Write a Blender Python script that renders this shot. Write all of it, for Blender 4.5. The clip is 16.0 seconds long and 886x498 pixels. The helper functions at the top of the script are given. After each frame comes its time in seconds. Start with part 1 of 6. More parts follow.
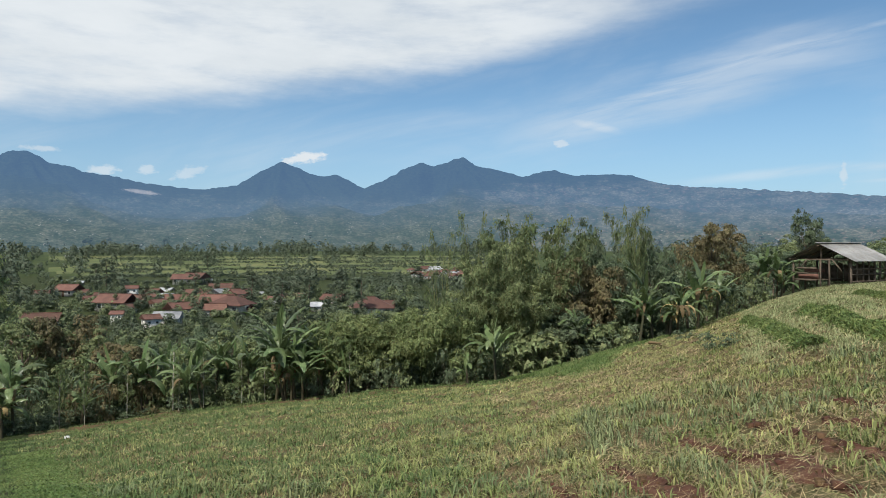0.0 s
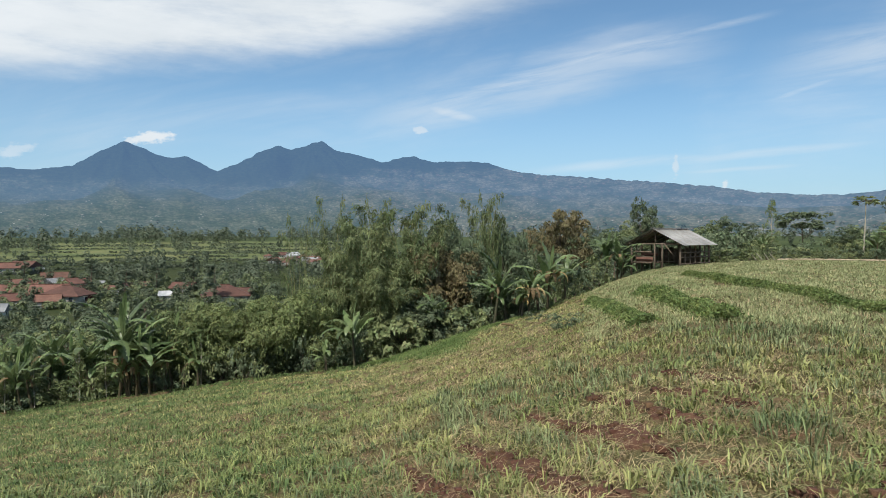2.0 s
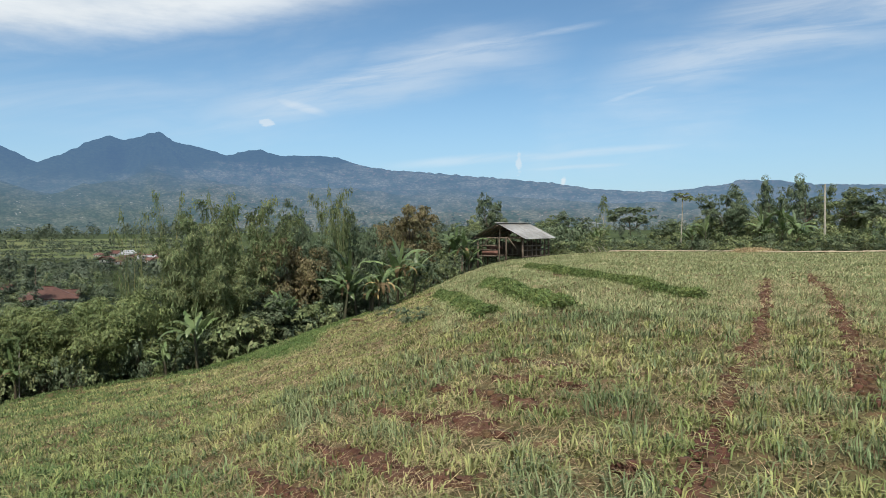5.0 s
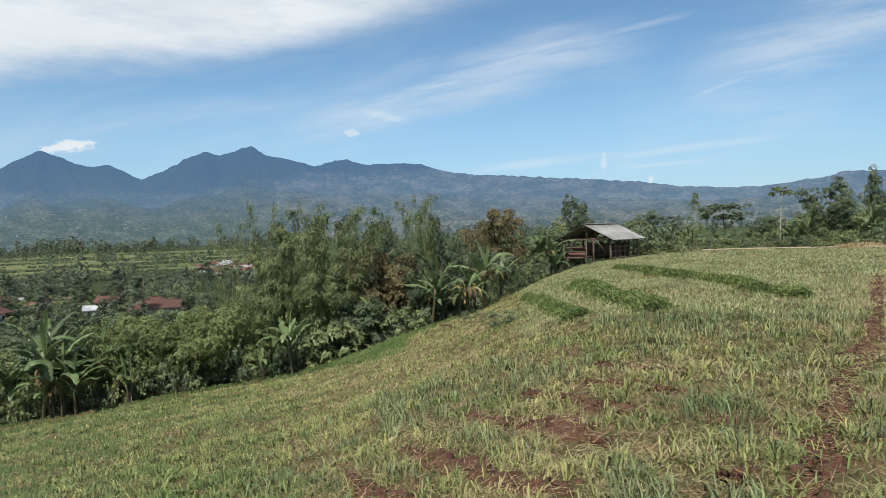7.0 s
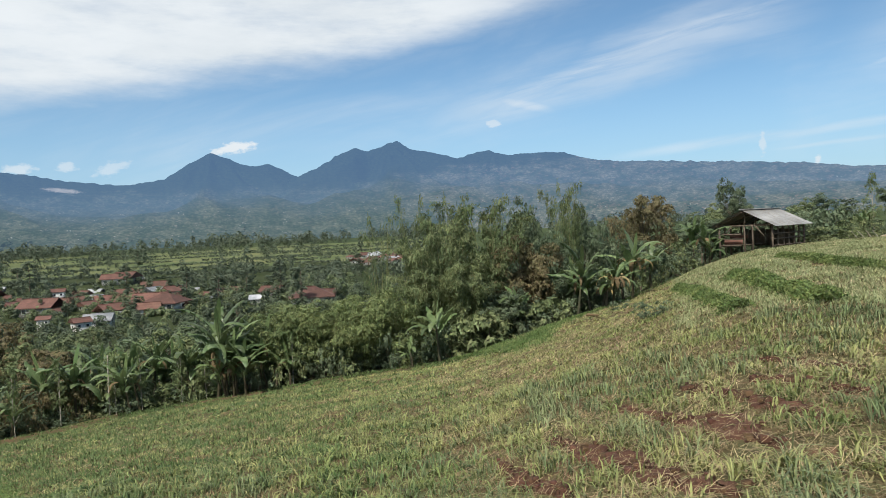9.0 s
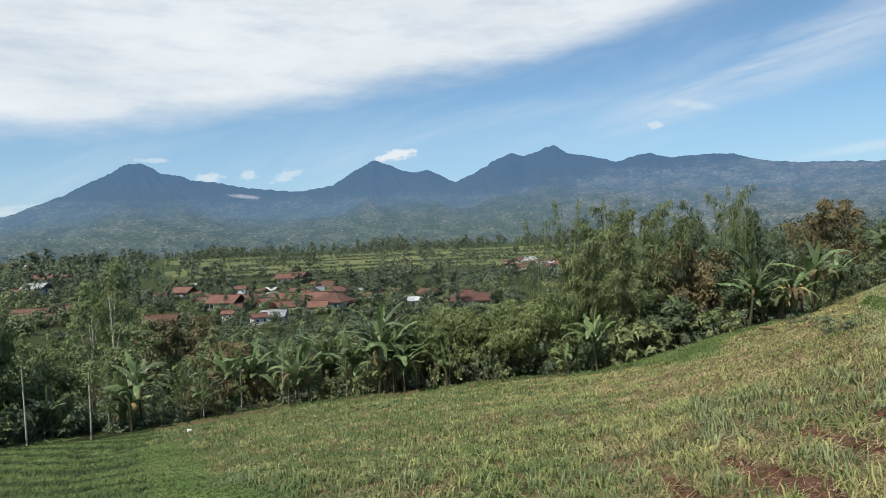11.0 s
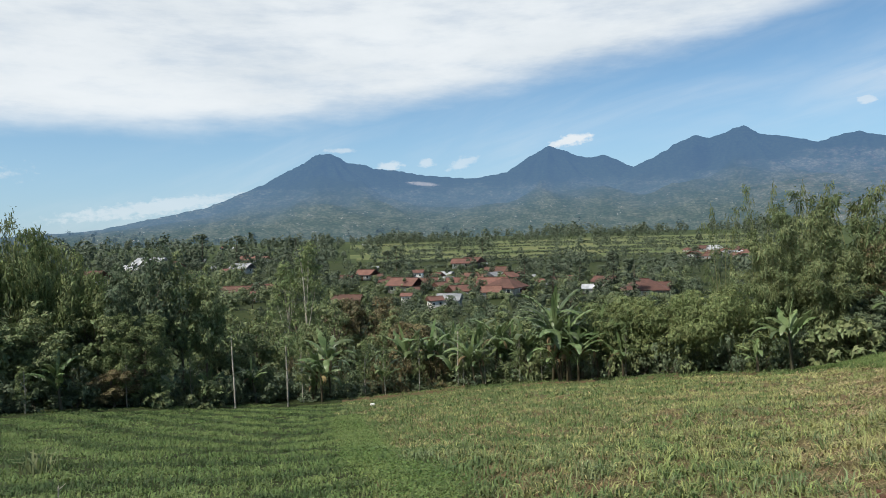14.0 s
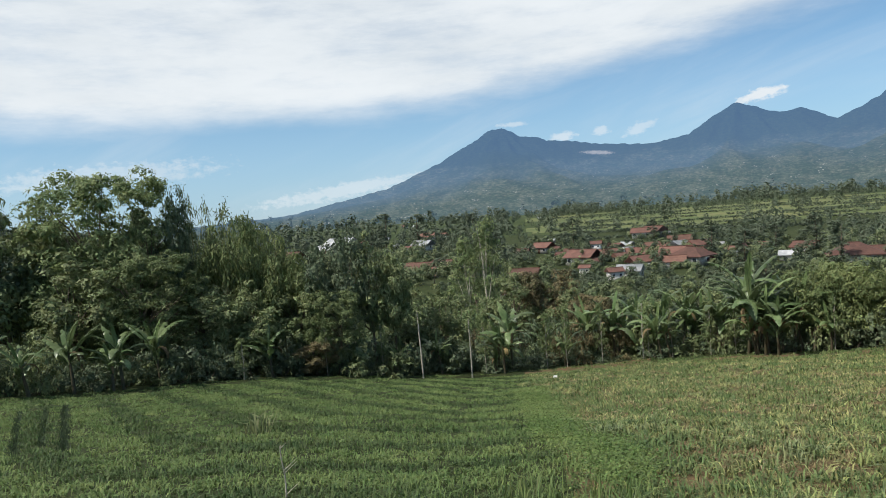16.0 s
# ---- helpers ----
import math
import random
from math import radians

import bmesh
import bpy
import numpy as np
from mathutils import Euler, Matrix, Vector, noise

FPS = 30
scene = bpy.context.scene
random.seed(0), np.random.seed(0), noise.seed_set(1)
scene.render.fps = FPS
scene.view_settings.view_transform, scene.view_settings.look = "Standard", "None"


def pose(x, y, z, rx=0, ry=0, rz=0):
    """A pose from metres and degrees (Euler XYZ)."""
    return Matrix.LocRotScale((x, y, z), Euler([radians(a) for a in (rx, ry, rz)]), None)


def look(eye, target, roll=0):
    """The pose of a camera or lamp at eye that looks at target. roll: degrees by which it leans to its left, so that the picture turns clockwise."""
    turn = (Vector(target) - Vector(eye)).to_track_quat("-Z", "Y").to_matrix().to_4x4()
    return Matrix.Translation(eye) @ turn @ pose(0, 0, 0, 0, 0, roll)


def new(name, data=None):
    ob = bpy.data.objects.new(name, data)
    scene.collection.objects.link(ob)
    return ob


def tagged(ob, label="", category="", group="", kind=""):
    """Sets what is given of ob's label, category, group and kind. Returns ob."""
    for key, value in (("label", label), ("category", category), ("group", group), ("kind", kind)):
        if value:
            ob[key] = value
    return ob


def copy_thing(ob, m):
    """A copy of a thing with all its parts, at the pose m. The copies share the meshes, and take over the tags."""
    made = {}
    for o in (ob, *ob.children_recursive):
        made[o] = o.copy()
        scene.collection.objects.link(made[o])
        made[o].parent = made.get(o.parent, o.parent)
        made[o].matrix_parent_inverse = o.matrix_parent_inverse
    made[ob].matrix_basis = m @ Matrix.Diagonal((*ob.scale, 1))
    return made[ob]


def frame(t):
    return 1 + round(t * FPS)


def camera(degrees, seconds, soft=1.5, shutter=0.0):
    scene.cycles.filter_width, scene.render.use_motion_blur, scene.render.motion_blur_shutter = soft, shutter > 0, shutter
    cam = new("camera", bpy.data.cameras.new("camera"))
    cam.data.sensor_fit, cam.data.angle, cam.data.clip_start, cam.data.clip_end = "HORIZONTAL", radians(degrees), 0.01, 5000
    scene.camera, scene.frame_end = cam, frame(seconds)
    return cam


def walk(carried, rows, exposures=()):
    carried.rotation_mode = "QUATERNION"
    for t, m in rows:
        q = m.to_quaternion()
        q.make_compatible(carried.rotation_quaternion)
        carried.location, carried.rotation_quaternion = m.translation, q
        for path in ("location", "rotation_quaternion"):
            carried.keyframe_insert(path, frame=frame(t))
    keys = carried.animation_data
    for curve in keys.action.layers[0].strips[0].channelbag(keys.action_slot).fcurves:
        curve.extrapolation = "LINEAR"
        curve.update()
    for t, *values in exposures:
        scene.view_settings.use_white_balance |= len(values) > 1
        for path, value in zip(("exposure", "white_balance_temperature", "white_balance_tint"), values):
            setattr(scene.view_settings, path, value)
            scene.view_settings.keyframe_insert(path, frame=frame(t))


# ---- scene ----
# The camera: held out at arm's length by somebody who turns on the spot.
cam = camera(64.9, 16.0, soft=0.5)
EYE, ARM = 1.65, 0.33
TURNS = [  # seconds, yaw, pitch, roll
    (0.0, 0.0, -0.0, -0.0),
    (0.5, -3.36, -0.37, -0.23),
    (1.0, -6.13, -0.69, 0.2),
    (1.5, -8.81, -0.96, 0.11),
    (2.0, -11.47, -1.2, 0.07),
    (2.5, -14.3, -1.05, 0.21),
    (3.0, -17.12, -1.18, 0.21),
    (3.5, -19.33, -1.47, 0.08),
    (4.0, -21.16, -1.71, 0.34),
    (4.2, -22.19, -1.71, 0.31),
    (4.7, -23.62, -1.7, 0.36),
    (5.2, -23.66, -1.61, 0.46),
    (5.7, -22.58, -1.49, 0.62),
    (6.3, -20.15, -1.38, 0.92),
    (6.5, -19.37, -1.37, 0.98),
    (7.0, -16.76, -1.17, 2.0),
    (7.5, -13.52, -1.28, 2.47),
    (8.0, -11.05, -1.21, 2.57),
    (8.5, -8.12, -1.38, 2.72),
    (9.0, -5.06, -1.48, 2.93),
    (9.5, -2.21, -1.45, 2.99),
    (10.0, 1.33, -0.95, 3.01),
    (10.2, 2.9, -0.88, 2.91),
    (10.7, 6.12, -0.67, 2.67),
    (11.2, 8.61, -0.39, 2.19),
    (11.7, 10.77, -0.15, 1.74),
    (12.3, 13.53, -0.06, 1.59),
    (12.5, 14.46, -0.07, 1.78),
    (13.0, 17.11, -0.28, 2.14),
    (13.5, 19.5, -0.45, 2.04),
    (14.0, 21.87, -1.09, 1.92),
    (14.5, 24.99, -1.76, 3.14),
    (15.0, 28.38, -2.44, 4.27),
    (15.5, 32.1, -2.27, 4.61),
    (16.0, 36.2, -2.49, 4.46),
]
walk(cam, [(t, pose(-ARM * math.sin(radians(yaw)), ARM * math.cos(radians(yaw)), EYE, 90 + pitch, roll, yaw)) for t, yaw, pitch, roll in TURNS], [(0.0, -0.08), (3.0, 0.0), (16.0, 0.0)])

# ---- sky and sun ----
SUN_AZ, SUN_EL = -152.0, 52.0      # bearing from straight ahead (minus: to the left), height
world = bpy.data.worlds.new("sky")
scene.world = world
world.use_nodes = True
wt = world.node_tree
wt.nodes.clear()


class Nodes:
    """Short hand for building a node tree."""

    def __init__(self, tree):
        self.tree = tree

    def add(self, kind, **values):
        node = self.tree.nodes.new(kind)
        for key, value in values.items():
            node.inputs[key.replace("_", " ")].default_value = value
        return node

    def link(self, a, b):
        self.tree.links.new(a, b)

    def put(self, socket, value):
        if isinstance(value, bpy.types.NodeSocket):
            self.link(value, socket)
        else:
            socket.default_value = value

    def math(self, op, a, b=0.0, c=0.0):
        node = self.tree.nodes.new("ShaderNodeMath")
        node.operation = op
        for i, v in enumerate((a, b, c)):
            self.put(node.inputs[i], v)
        return node.outputs[0]

    def span(self, value, a, b, c=0.0, d=1.0, smooth=True):
        node = self.tree.nodes.new("ShaderNodeMapRange")
        node.interpolation_type = "SMOOTHSTEP" if smooth else "LINEAR"
        for i, v in enumerate((value, a, b, c, d)):
            self.put(node.inputs[i], v)
        return node.outputs[0]

    def mix(self, fac, a, b):
        node = self.tree.nodes.new("ShaderNodeMix")
        node.data_type = "RGBA"
        self.put(node.inputs[0], fac)
        for i, v in ((6, a), (7, b)):
            self.put(node.inputs[i], (*v, 1.0) if isinstance(v, tuple) else v)
        return node.outputs[2]

    def noise(self, vector, scale, detail=4.0, rough=0.55, distortion=0.0):
        node = self.add("ShaderNodeTexNoise", Scale=scale, Detail=detail, Roughness=rough, Distortion=distortion)
        if vector is not None:
            self.link(vector, node.inputs["Vector"])
        return node.outputs[0]

    def xyz(self, x, y, z):
        node = self.tree.nodes.new("ShaderNodeCombineXYZ")
        for i, v in enumerate((x, y, z)):
            self.put(node.inputs[i], v)
        return node.outputs[0]


w = Nodes(wt)
sky = wt.nodes.new("ShaderNodeTexSky")
sky.sky_type, sky.sun_disc = "NISHITA", False
sky.sun_elevation, sky.sun_rotation = radians(SUN_EL), radians(SUN_AZ)
sky.altitude, sky.air_density, sky.dust_density, sky.ozone_density = 900.0, 1.0, 1.0, 1.6
ray = wt.nodes.new("ShaderNodeTexCoord").outputs["Generated"]
parts = wt.nodes.new("ShaderNodeSeparateXYZ")
w.link(ray, parts.inputs[0])
bearing = w.math("MULTIPLY", w.math("ARCTAN2", parts.outputs[0], parts.outputs[1]), 57.2958)
height = w.math("MULTIPLY", w.math("ARCSINE", parts.outputs[2]), 57.2958)

# The great bank of cloud: its lower edge climbs to the right.
wob = w.noise(w.xyz(w.math("MULTIPLY", bearing, 0.05), w.math("MULTIPLY", height, 0.16), 0.0), 1.0, 6.0, 0.62)
fine = w.noise(w.xyz(w.math("MULTIPLY", bearing, 0.11), w.math("MULTIPLY", height, 0.5), 3.0), 1.0, 7.0, 0.6)
edge = w.math("ADD", 8.0, w.math("MULTIPLY", w.math("ADD", bearing, 70.0), 0.02))
edge = w.math("ADD", edge, w.math("MULTIPLY", w.math("MAXIMUM", w.math("ADD", bearing, 33.0), 0.0), 0.13))
edge = w.math("ADD", edge, w.math("MULTIPLY", w.math("MAXIMUM", bearing, 0.0), 0.06))
over = w.math("SUBTRACT", height, edge)
over = w.math("ADD", over, w.math("MULTIPLY", w.math("SUBTRACT", wob, 0.5), 3.2))
over = w.math("ADD", over, w.math("MULTIPLY", w.math("SUBTRACT", fine, 0.5), 1.6))
bank = w.math("MULTIPLY", w.span(over, -1.0, 2.6), w.span(bearing, 40.0, 2.0))
bank = w.math("MULTIPLY", bank, w.span(w.math("ADD", w.math("MULTIPLY", fine, 0.6), w.math("MULTIPLY", wob, 0.4)), 0.32, 0.56, 0.70, 0.98))

# Drawn-out high cloud to the right of it, and thin veils over the ridge.
bow = w.math("MULTIPLY", w.math("MULTIPLY", bearing, bearing), 0.0021)
level = w.math("ADD", w.math("SUBTRACT", height, w.math("MULTIPLY", bearing, 0.22)), bow)
hair = w.noise(w.xyz(w.math("MULTIPLY", bearing, 0.075), w.math("MULTIPLY", level, 0.62), 7.0), 1.0, 8.0, 0.62, 0.5)
veil = w.noise(w.xyz(w.math("MULTIPLY", bearing, 0.05), w.math("MULTIPLY", level, 0.16), 1.0), 1.0, 5.0, 0.55, 0.4)


def ribbon(middle, at, rise, bend, wide, start, end, strength, fade=5.0):
    """One long wisp: its height over the horizon at a bearing, its slope and bend, its width and its reach."""
    off = w.math("SUBTRACT", bearing, at)
    line = w.math("ADD", middle, w.math("MULTIPLY", off, w.math("ADD", rise, w.math("MULTIPLY", off, bend))))
    gap = w.math("ADD", w.math("SUBTRACT", height, line), w.math("MULTIPLY", w.math("SUBTRACT", veil, 0.5), 2.2 * wide))
    body = w.math("MULTIPLY", w.span(w.math("ABSOLUTE", gap), wide, 0.0), w.span(bearing, start, start + fade))
    body = w.math("MULTIPLY", body, w.span(bearing, end, end - fade))
    return w.math("MULTIPLY", w.math("MULTIPLY", body, w.span(hair, 0.30, 0.62, 0.25, 1.0)), strength)


cirrus = ribbon(13.0, 20.0, 0.198, -0.0038, 1.3, 6.0, 34.5, 0.52, 7.0)
for wisp in ((12.4, 20.0, 0.14, -0.0045, 3.2, 1.0, 36.0, 0.42, 10.0), (12.4, 43.0, 0.14, 0.0, 2.8, 33.0, 72.0, 0.48, 11.0), (15.2, 52.0, 0.06, 0.0, 2.6, 40.0, 80.0, 0.45, 9.0), (10.4, 38.5, 0.24, 0.0, 0.35, 35.0, 42.5, 0.35, 3.0),
             (5.7, 30.0, 0.06, 0.0, 0.55, 17.0, 46.0, 0.38, 8.0), (4.9, 34.0, 0.03, 0.0, 0.3, 29.0, 40.0, 0.3, 4.0), (9.9, 12.6, -0.24, 0.0, 0.8, 8.6, 15.6, 0.66, 3.0), (15.4, 33.0, 0.12, 0.0, 0.4, 27.0, 38.0, 0.4, 4.0)):
    cirrus = w.math("MAXIMUM", cirrus, ribbon(*wisp))
cirrus = w.math("MAXIMUM", cirrus, w.math("MULTIPLY", w.math("MULTIPLY", w.span(veil, 0.42, 0.75), w.span(hair, 0.3, 0.7, 0.3, 1.0)), 0.26))


def puff(az, el, wide, tall, strength, slope=0.0):
    """A small cloud at a bearing and height above the horizon."""
    du = w.math("DIVIDE", w.math("SUBTRACT", bearing, az), wide)
    dv = w.math("DIVIDE", w.math("SUBTRACT", w.math("SUBTRACT", height, el), w.math("MULTIPLY", w.math("SUBTRACT", bearing, az), slope)), tall)
    r = w.math("SQRT", w.math("ADD", w.math("MULTIPLY", du, du), w.math("MULTIPLY", dv, dv)))
    lump = w.noise(w.xyz(w.math("MULTIPLY", bearing, 1.3), w.math("MULTIPLY", height, 2.2), az), 1.0, 5.0, 0.6)
    r = w.math("ADD", r, w.math("MULTIPLY", w.math("SUBTRACT", lump, 0.5), 1.9))
    return w.math("MULTIPLY", w.span(r, 1.0, 0.35), strength)


for spot in ((-11.2, 7.35, 2.1, 0.55, 0.95, 0.14), (-12.6, 7.0, 0.7, 0.35, 0.8, 0.3), (9.6, 8.5, 0.8, 0.45, 0.6, 0.0), (29.9, 5.3, 0.3, 1.2, 0.55, 0.25), (33.5, 3.8, 0.3, 0.45, 0.7, 0.2), (-26.0, 5.85, 1.3, 0.45, 0.6, 0.0),
             (-23.0, 6.0, 0.9, 0.45, 0.5, 0.0), (-20.0, 5.9, 1.5, 0.6, 0.45, 0.3), (-30.0, 7.15, 1.6, 0.25, 0.5, 0.0), (-44.0, 2.9, 9.0, 0.8, 0.5, 0.12), (-62.0, 5.0, 10.0, 1.2, 0.45, 0.05)):
    cirrus = w.math("MAXIMUM", cirrus, puff(*spot))

low = w.span(height, 13.0, 1.0, 0.0, 0.55)
blue = w.add("ShaderNodeBackground", Strength=0.124)
air_tint = wt.nodes.new("ShaderNodeMix")
air_tint.data_type, air_tint.blend_type = "RGBA", "MULTIPLY"
air_tint.inputs[0].default_value = 1.0
air_tint.inputs[7].default_value = (0.80, 0.99, 1.03, 1.0)
w.link(sky.outputs[0], air_tint.inputs[6])
w.link(w.mix(low, air_tint.outputs[2], (2.95, 4.3, 6.1)), blue.inputs["Color"])
cloud_tone = w.mix(w.span(wob, 0.3, 0.7), (0.765, 0.83, 0.88), (0.90, 0.95, 0.985))
white = w.add("ShaderNodeBackground", Strength=0.95)
w.link(cloud_tone, white.inputs["Color"])
both = wt.nodes.new("ShaderNodeMixShader")
w.link(w.math("MINIMUM", w.math("MAXIMUM", bank, cirrus), 1.0), both.inputs[0])
w.link(blue.outputs[0], both.inputs[1])
w.link(white.outputs[0], both.inputs[2])
out = wt.nodes.new("ShaderNodeOutputWorld")
w.link(both.outputs[0], out.inputs[0])

lamp = bpy.data.lights.new("sun", "SUN")
lamp.energy, lamp.angle, lamp.color = 4.8, radians(0.6), (1.0, 0.96, 0.88)
sun = new("sun", lamp)
sun_from = Vector((math.sin(radians(SUN_AZ)) * math.cos(radians(SUN_EL)), math.cos(radians(SUN_AZ)) * math.cos(radians(SUN_EL)), math.sin(radians(SUN_EL))))
sun.matrix_world = look(sun_from * 100, (0, 0, 0))


# ---- materials ----
def surface(name, colours, scale=1.0, rough=0.8, bump=0.0, bump_scale=None, island=0.0, per_object=0.0, through_light=0.0, metal=0.0, spread=(0.35, 0.65)):
    """A procedural material: two or three colours mixed by noise at two scales, with varied value by piece or by object."""
    m = bpy.data.materials.new(name)
    m.use_nodes = True
    n = Nodes(m.node_tree)
    m.node_tree.nodes.clear()
    place = m.node_tree.nodes.new("ShaderNodeNewGeometry")
    point = place.outputs["Position"]
    big = n.noise(point, scale, 4.0, 0.6)
    small = n.noise(point, scale * 6.3, 5.0, 0.65)
    colour = n.mix(n.span(big, spread[0], spread[1]), colours[0], colours[1])
    if len(colours) > 2:
        colour = n.mix(n.span(small, 0.42, 0.72), colour, colours[2])
    value = n.span(small, 0.2, 0.8, 0.78, 1.2, False)
    if island:
        value = n.math("MULTIPLY", value, n.span(place.outputs["Random Per Island"], 0.0, 1.0, 1.0 - island, 1.0 + island, False))
    if per_object:
        info = m.node_tree.nodes.new("ShaderNodeObjectInfo")
        value = n.math("MULTIPLY", value, n.span(info.outputs["Random"], 0.0, 1.0, 1.0 - per_object, 1.0 + per_object, False))
    tone = n.add("ShaderNodeHueSaturation")
    n.link(value, tone.inputs["Value"])
    n.link(colour, tone.inputs["Color"])
    if island:
        shift = n.span(n.math("FRACT", n.math("MULTIPLY", place.outputs["Random Per Island"], 7.31)), 0.0, 1.0, 0.478, 0.522, False)
        n.link(shift, tone.inputs["Hue"])
    skin = n.add("ShaderNodeBsdfPrincipled", Roughness=rough, Metallic=metal)
    skin.inputs["Specular IOR Level"].default_value = 0.25 if island else (0.12 if rough > 0.85 else 0.4)
    n.link(tone.outputs[0], skin.inputs["Base Color"])
    if bump:
        relief = n.add("ShaderNodeBump", Strength=bump, Distance=0.02)
        n.link(n.noise(point, bump_scale or scale * 10, 5.0, 0.7), relief.inputs["Height"])
        n.link(relief.outputs[0], skin.inputs["Normal"])
    last = skin.outputs[0]
    if through_light:
        thin = n.add("ShaderNodeBsdfTranslucent")
        n.link(tone.outputs[0], thin.inputs["Color"])
        blend = n.add("ShaderNodeMixShader")
        blend.inputs[0].default_value = through_light
        n.link(last, blend.inputs[1])
        n.link(thin.outputs[0], blend.inputs[2])
        last = blend.outputs[0]
    end = m.node_tree.nodes.new("ShaderNodeOutputMaterial")
    n.link(last, end.inputs[0])
    return m


def leaves_of(name, a, b, rough=0.5, through_light=0.26, island=0.4):
    return surface(name, (a, b), 0.6, max(rough, 0.6), island=island, per_object=0.12, through_light=through_light)


M_FIELD = surface("field soil and litter", ((0.12, 0.092, 0.046), (0.095, 0.092, 0.04), (0.15, 0.082, 0.048)), 0.55, 0.95, 0.8, 25.0)
M_SOIL = surface("red brown earth", ((0.10, 0.05, 0.028), (0.138, 0.074, 0.043), (0.055, 0.03, 0.018)), 1.6, 0.95, 1.0, 22.0, island=0.15)
# Bed soil is coloured extra dark, so that row gaps look shaded.
M_BED = surface("bed soil darkened as furrow shade", ((0.03, 0.042, 0.014), (0.038, 0.046, 0.016), (0.022, 0.026, 0.01)), 1.2, 0.95, 0.8, 20.0)
M_FLOOR = surface("shaded undergrowth", ((0.03, 0.045, 0.015), (0.05, 0.06, 0.02), (0.02, 0.026, 0.01)), 0.4, 0.95, 0.8, 6.0)
M_VALLEY = surface("valley farmland", ((0.038, 0.056, 0.02), (0.065, 0.085, 0.028), (0.028, 0.04, 0.016)), 0.012, 0.95)
M_TERRACE = surface("green terraces", ((0.105, 0.13, 0.05), (0.165, 0.17, 0.072), (0.07, 0.09, 0.036)), 0.02, 0.95)
M_BROAD = leaves_of("broad leaves", (0.138, 0.175, 0.074), (0.208, 0.238, 0.108))
M_DARK = leaves_of("dark glossy leaves", (0.096, 0.13, 0.073), (0.152, 0.188, 0.106), 0.4)
# Near-black blade colour that carries the shade of the narrow slits.
M_SHADY = leaves_of("slit shade blades", (0.03, 0.05, 0.021), (0.045, 0.07, 0.029))
M_BAMBOO = leaves_of("bamboo leaves", (0.108, 0.142, 0.06), (0.178, 0.206, 0.09))
M_YELLOW = leaves_of("yellowish leaves", (0.128, 0.165, 0.062), (0.192, 0.225, 0.088))
M_BROWN = leaves_of("rusty leaves", (0.135, 0.122, 0.06), (0.195, 0.158, 0.078))
M_FEATHER = leaves_of("feathery leaves", (0.13, 0.175, 0.07), (0.2, 0.24, 0.1))
# Distance haze is put into this green: a little blue is mixed in.
M_FAR = leaves_of("haze-blued distant foliage", (0.08, 0.105, 0.068), (0.125, 0.148, 0.094), 0.7, 0.15, 0.2)
M_MID = leaves_of("valley foliage", (0.105, 0.135, 0.066), (0.165, 0.19, 0.092), 0.6, 0.22, 0.2)
M_MIDDARK = leaves_of("dark valley foliage", (0.075, 0.1, 0.06), (0.12, 0.145, 0.084), 0.6, 0.22, 0.2)
M_BANANA = surface("banana leaf", ((0.088, 0.138, 0.052), (0.165, 0.215, 0.088)), 1.2, 0.36, per_object=0.4, through_light=0.3)
M_DEAD = surface("dead leaf", ((0.13, 0.095, 0.05), (0.20, 0.145, 0.08)), 2.0, 0.9, per_object=0.3, through_light=0.15)
M_GOLD = surface("golden withered leaf", ((0.34, 0.25, 0.10), (0.44, 0.34, 0.17), (0.22, 0.15, 0.07)), 2.0, 0.8, per_object=0.2, through_light=0.2)
M_FRESH = leaves_of("fresh grass", (0.11, 0.168, 0.05), (0.175, 0.225, 0.076), 0.5, 0.3, 0.45)
M_CLOVER = leaves_of("clover leaves", (0.12, 0.185, 0.052), (0.18, 0.24, 0.076), 0.5, 0.3, 0.45)
M_THATCH = leaves_of("low withered turf", (0.165, 0.155, 0.064), (0.245, 0.20, 0.098), 0.8, 0.2, 0.55)
M_MEADOW = leaves_of("meadow grass", (0.098, 0.15, 0.05), (0.155, 0.195, 0.072), 0.5, 0.26, 0.45)
M_STEM = surface("banana stem", ((0.05, 0.055, 0.026), (0.085, 0.065, 0.036), (0.04, 0.03, 0.018)), 3.0, 0.6)
M_BARK = surface("bark", ((0.11, 0.085, 0.06), (0.18, 0.15, 0.11), (0.07, 0.055, 0.04)), 3.0, 0.9, 0.6, 30.0)
M_PALE = surface("pale bark", ((0.34, 0.31, 0.25), (0.44, 0.41, 0.34), (0.24, 0.21, 0.16)), 3.0, 0.85, 0.4, 30.0)
M_CULM = surface("bamboo culm", ((0.15, 0.17, 0.06), (0.22, 0.2, 0.09)), 2.0, 0.5)
M_ONION = leaves_of("spring onion blades", (0.158, 0.205, 0.09), (0.25, 0.28, 0.135), 0.5, 0.25, 0.45)
M_GRASS = leaves_of("grass blades", (0.175, 0.212, 0.072), (0.298, 0.292, 0.116), 0.55, 0.25, 0.45)
# Pale grey-green onions, coloured lighter still to brighten the far field.
M_UPPER = leaves_of("pale upper onion blades", (0.24, 0.275, 0.125), (0.355, 0.365, 0.185), 0.55, 0.3, 0.35)
M_STRAW = leaves_of("dry straw", (0.31, 0.23, 0.125), (0.44, 0.345, 0.195), 0.7, 0.15, 0.45)
M_CROP = leaves_of("young green crop", (0.118, 0.178, 0.055), (0.172, 0.232, 0.075), 0.5, 0.3, 0.35)
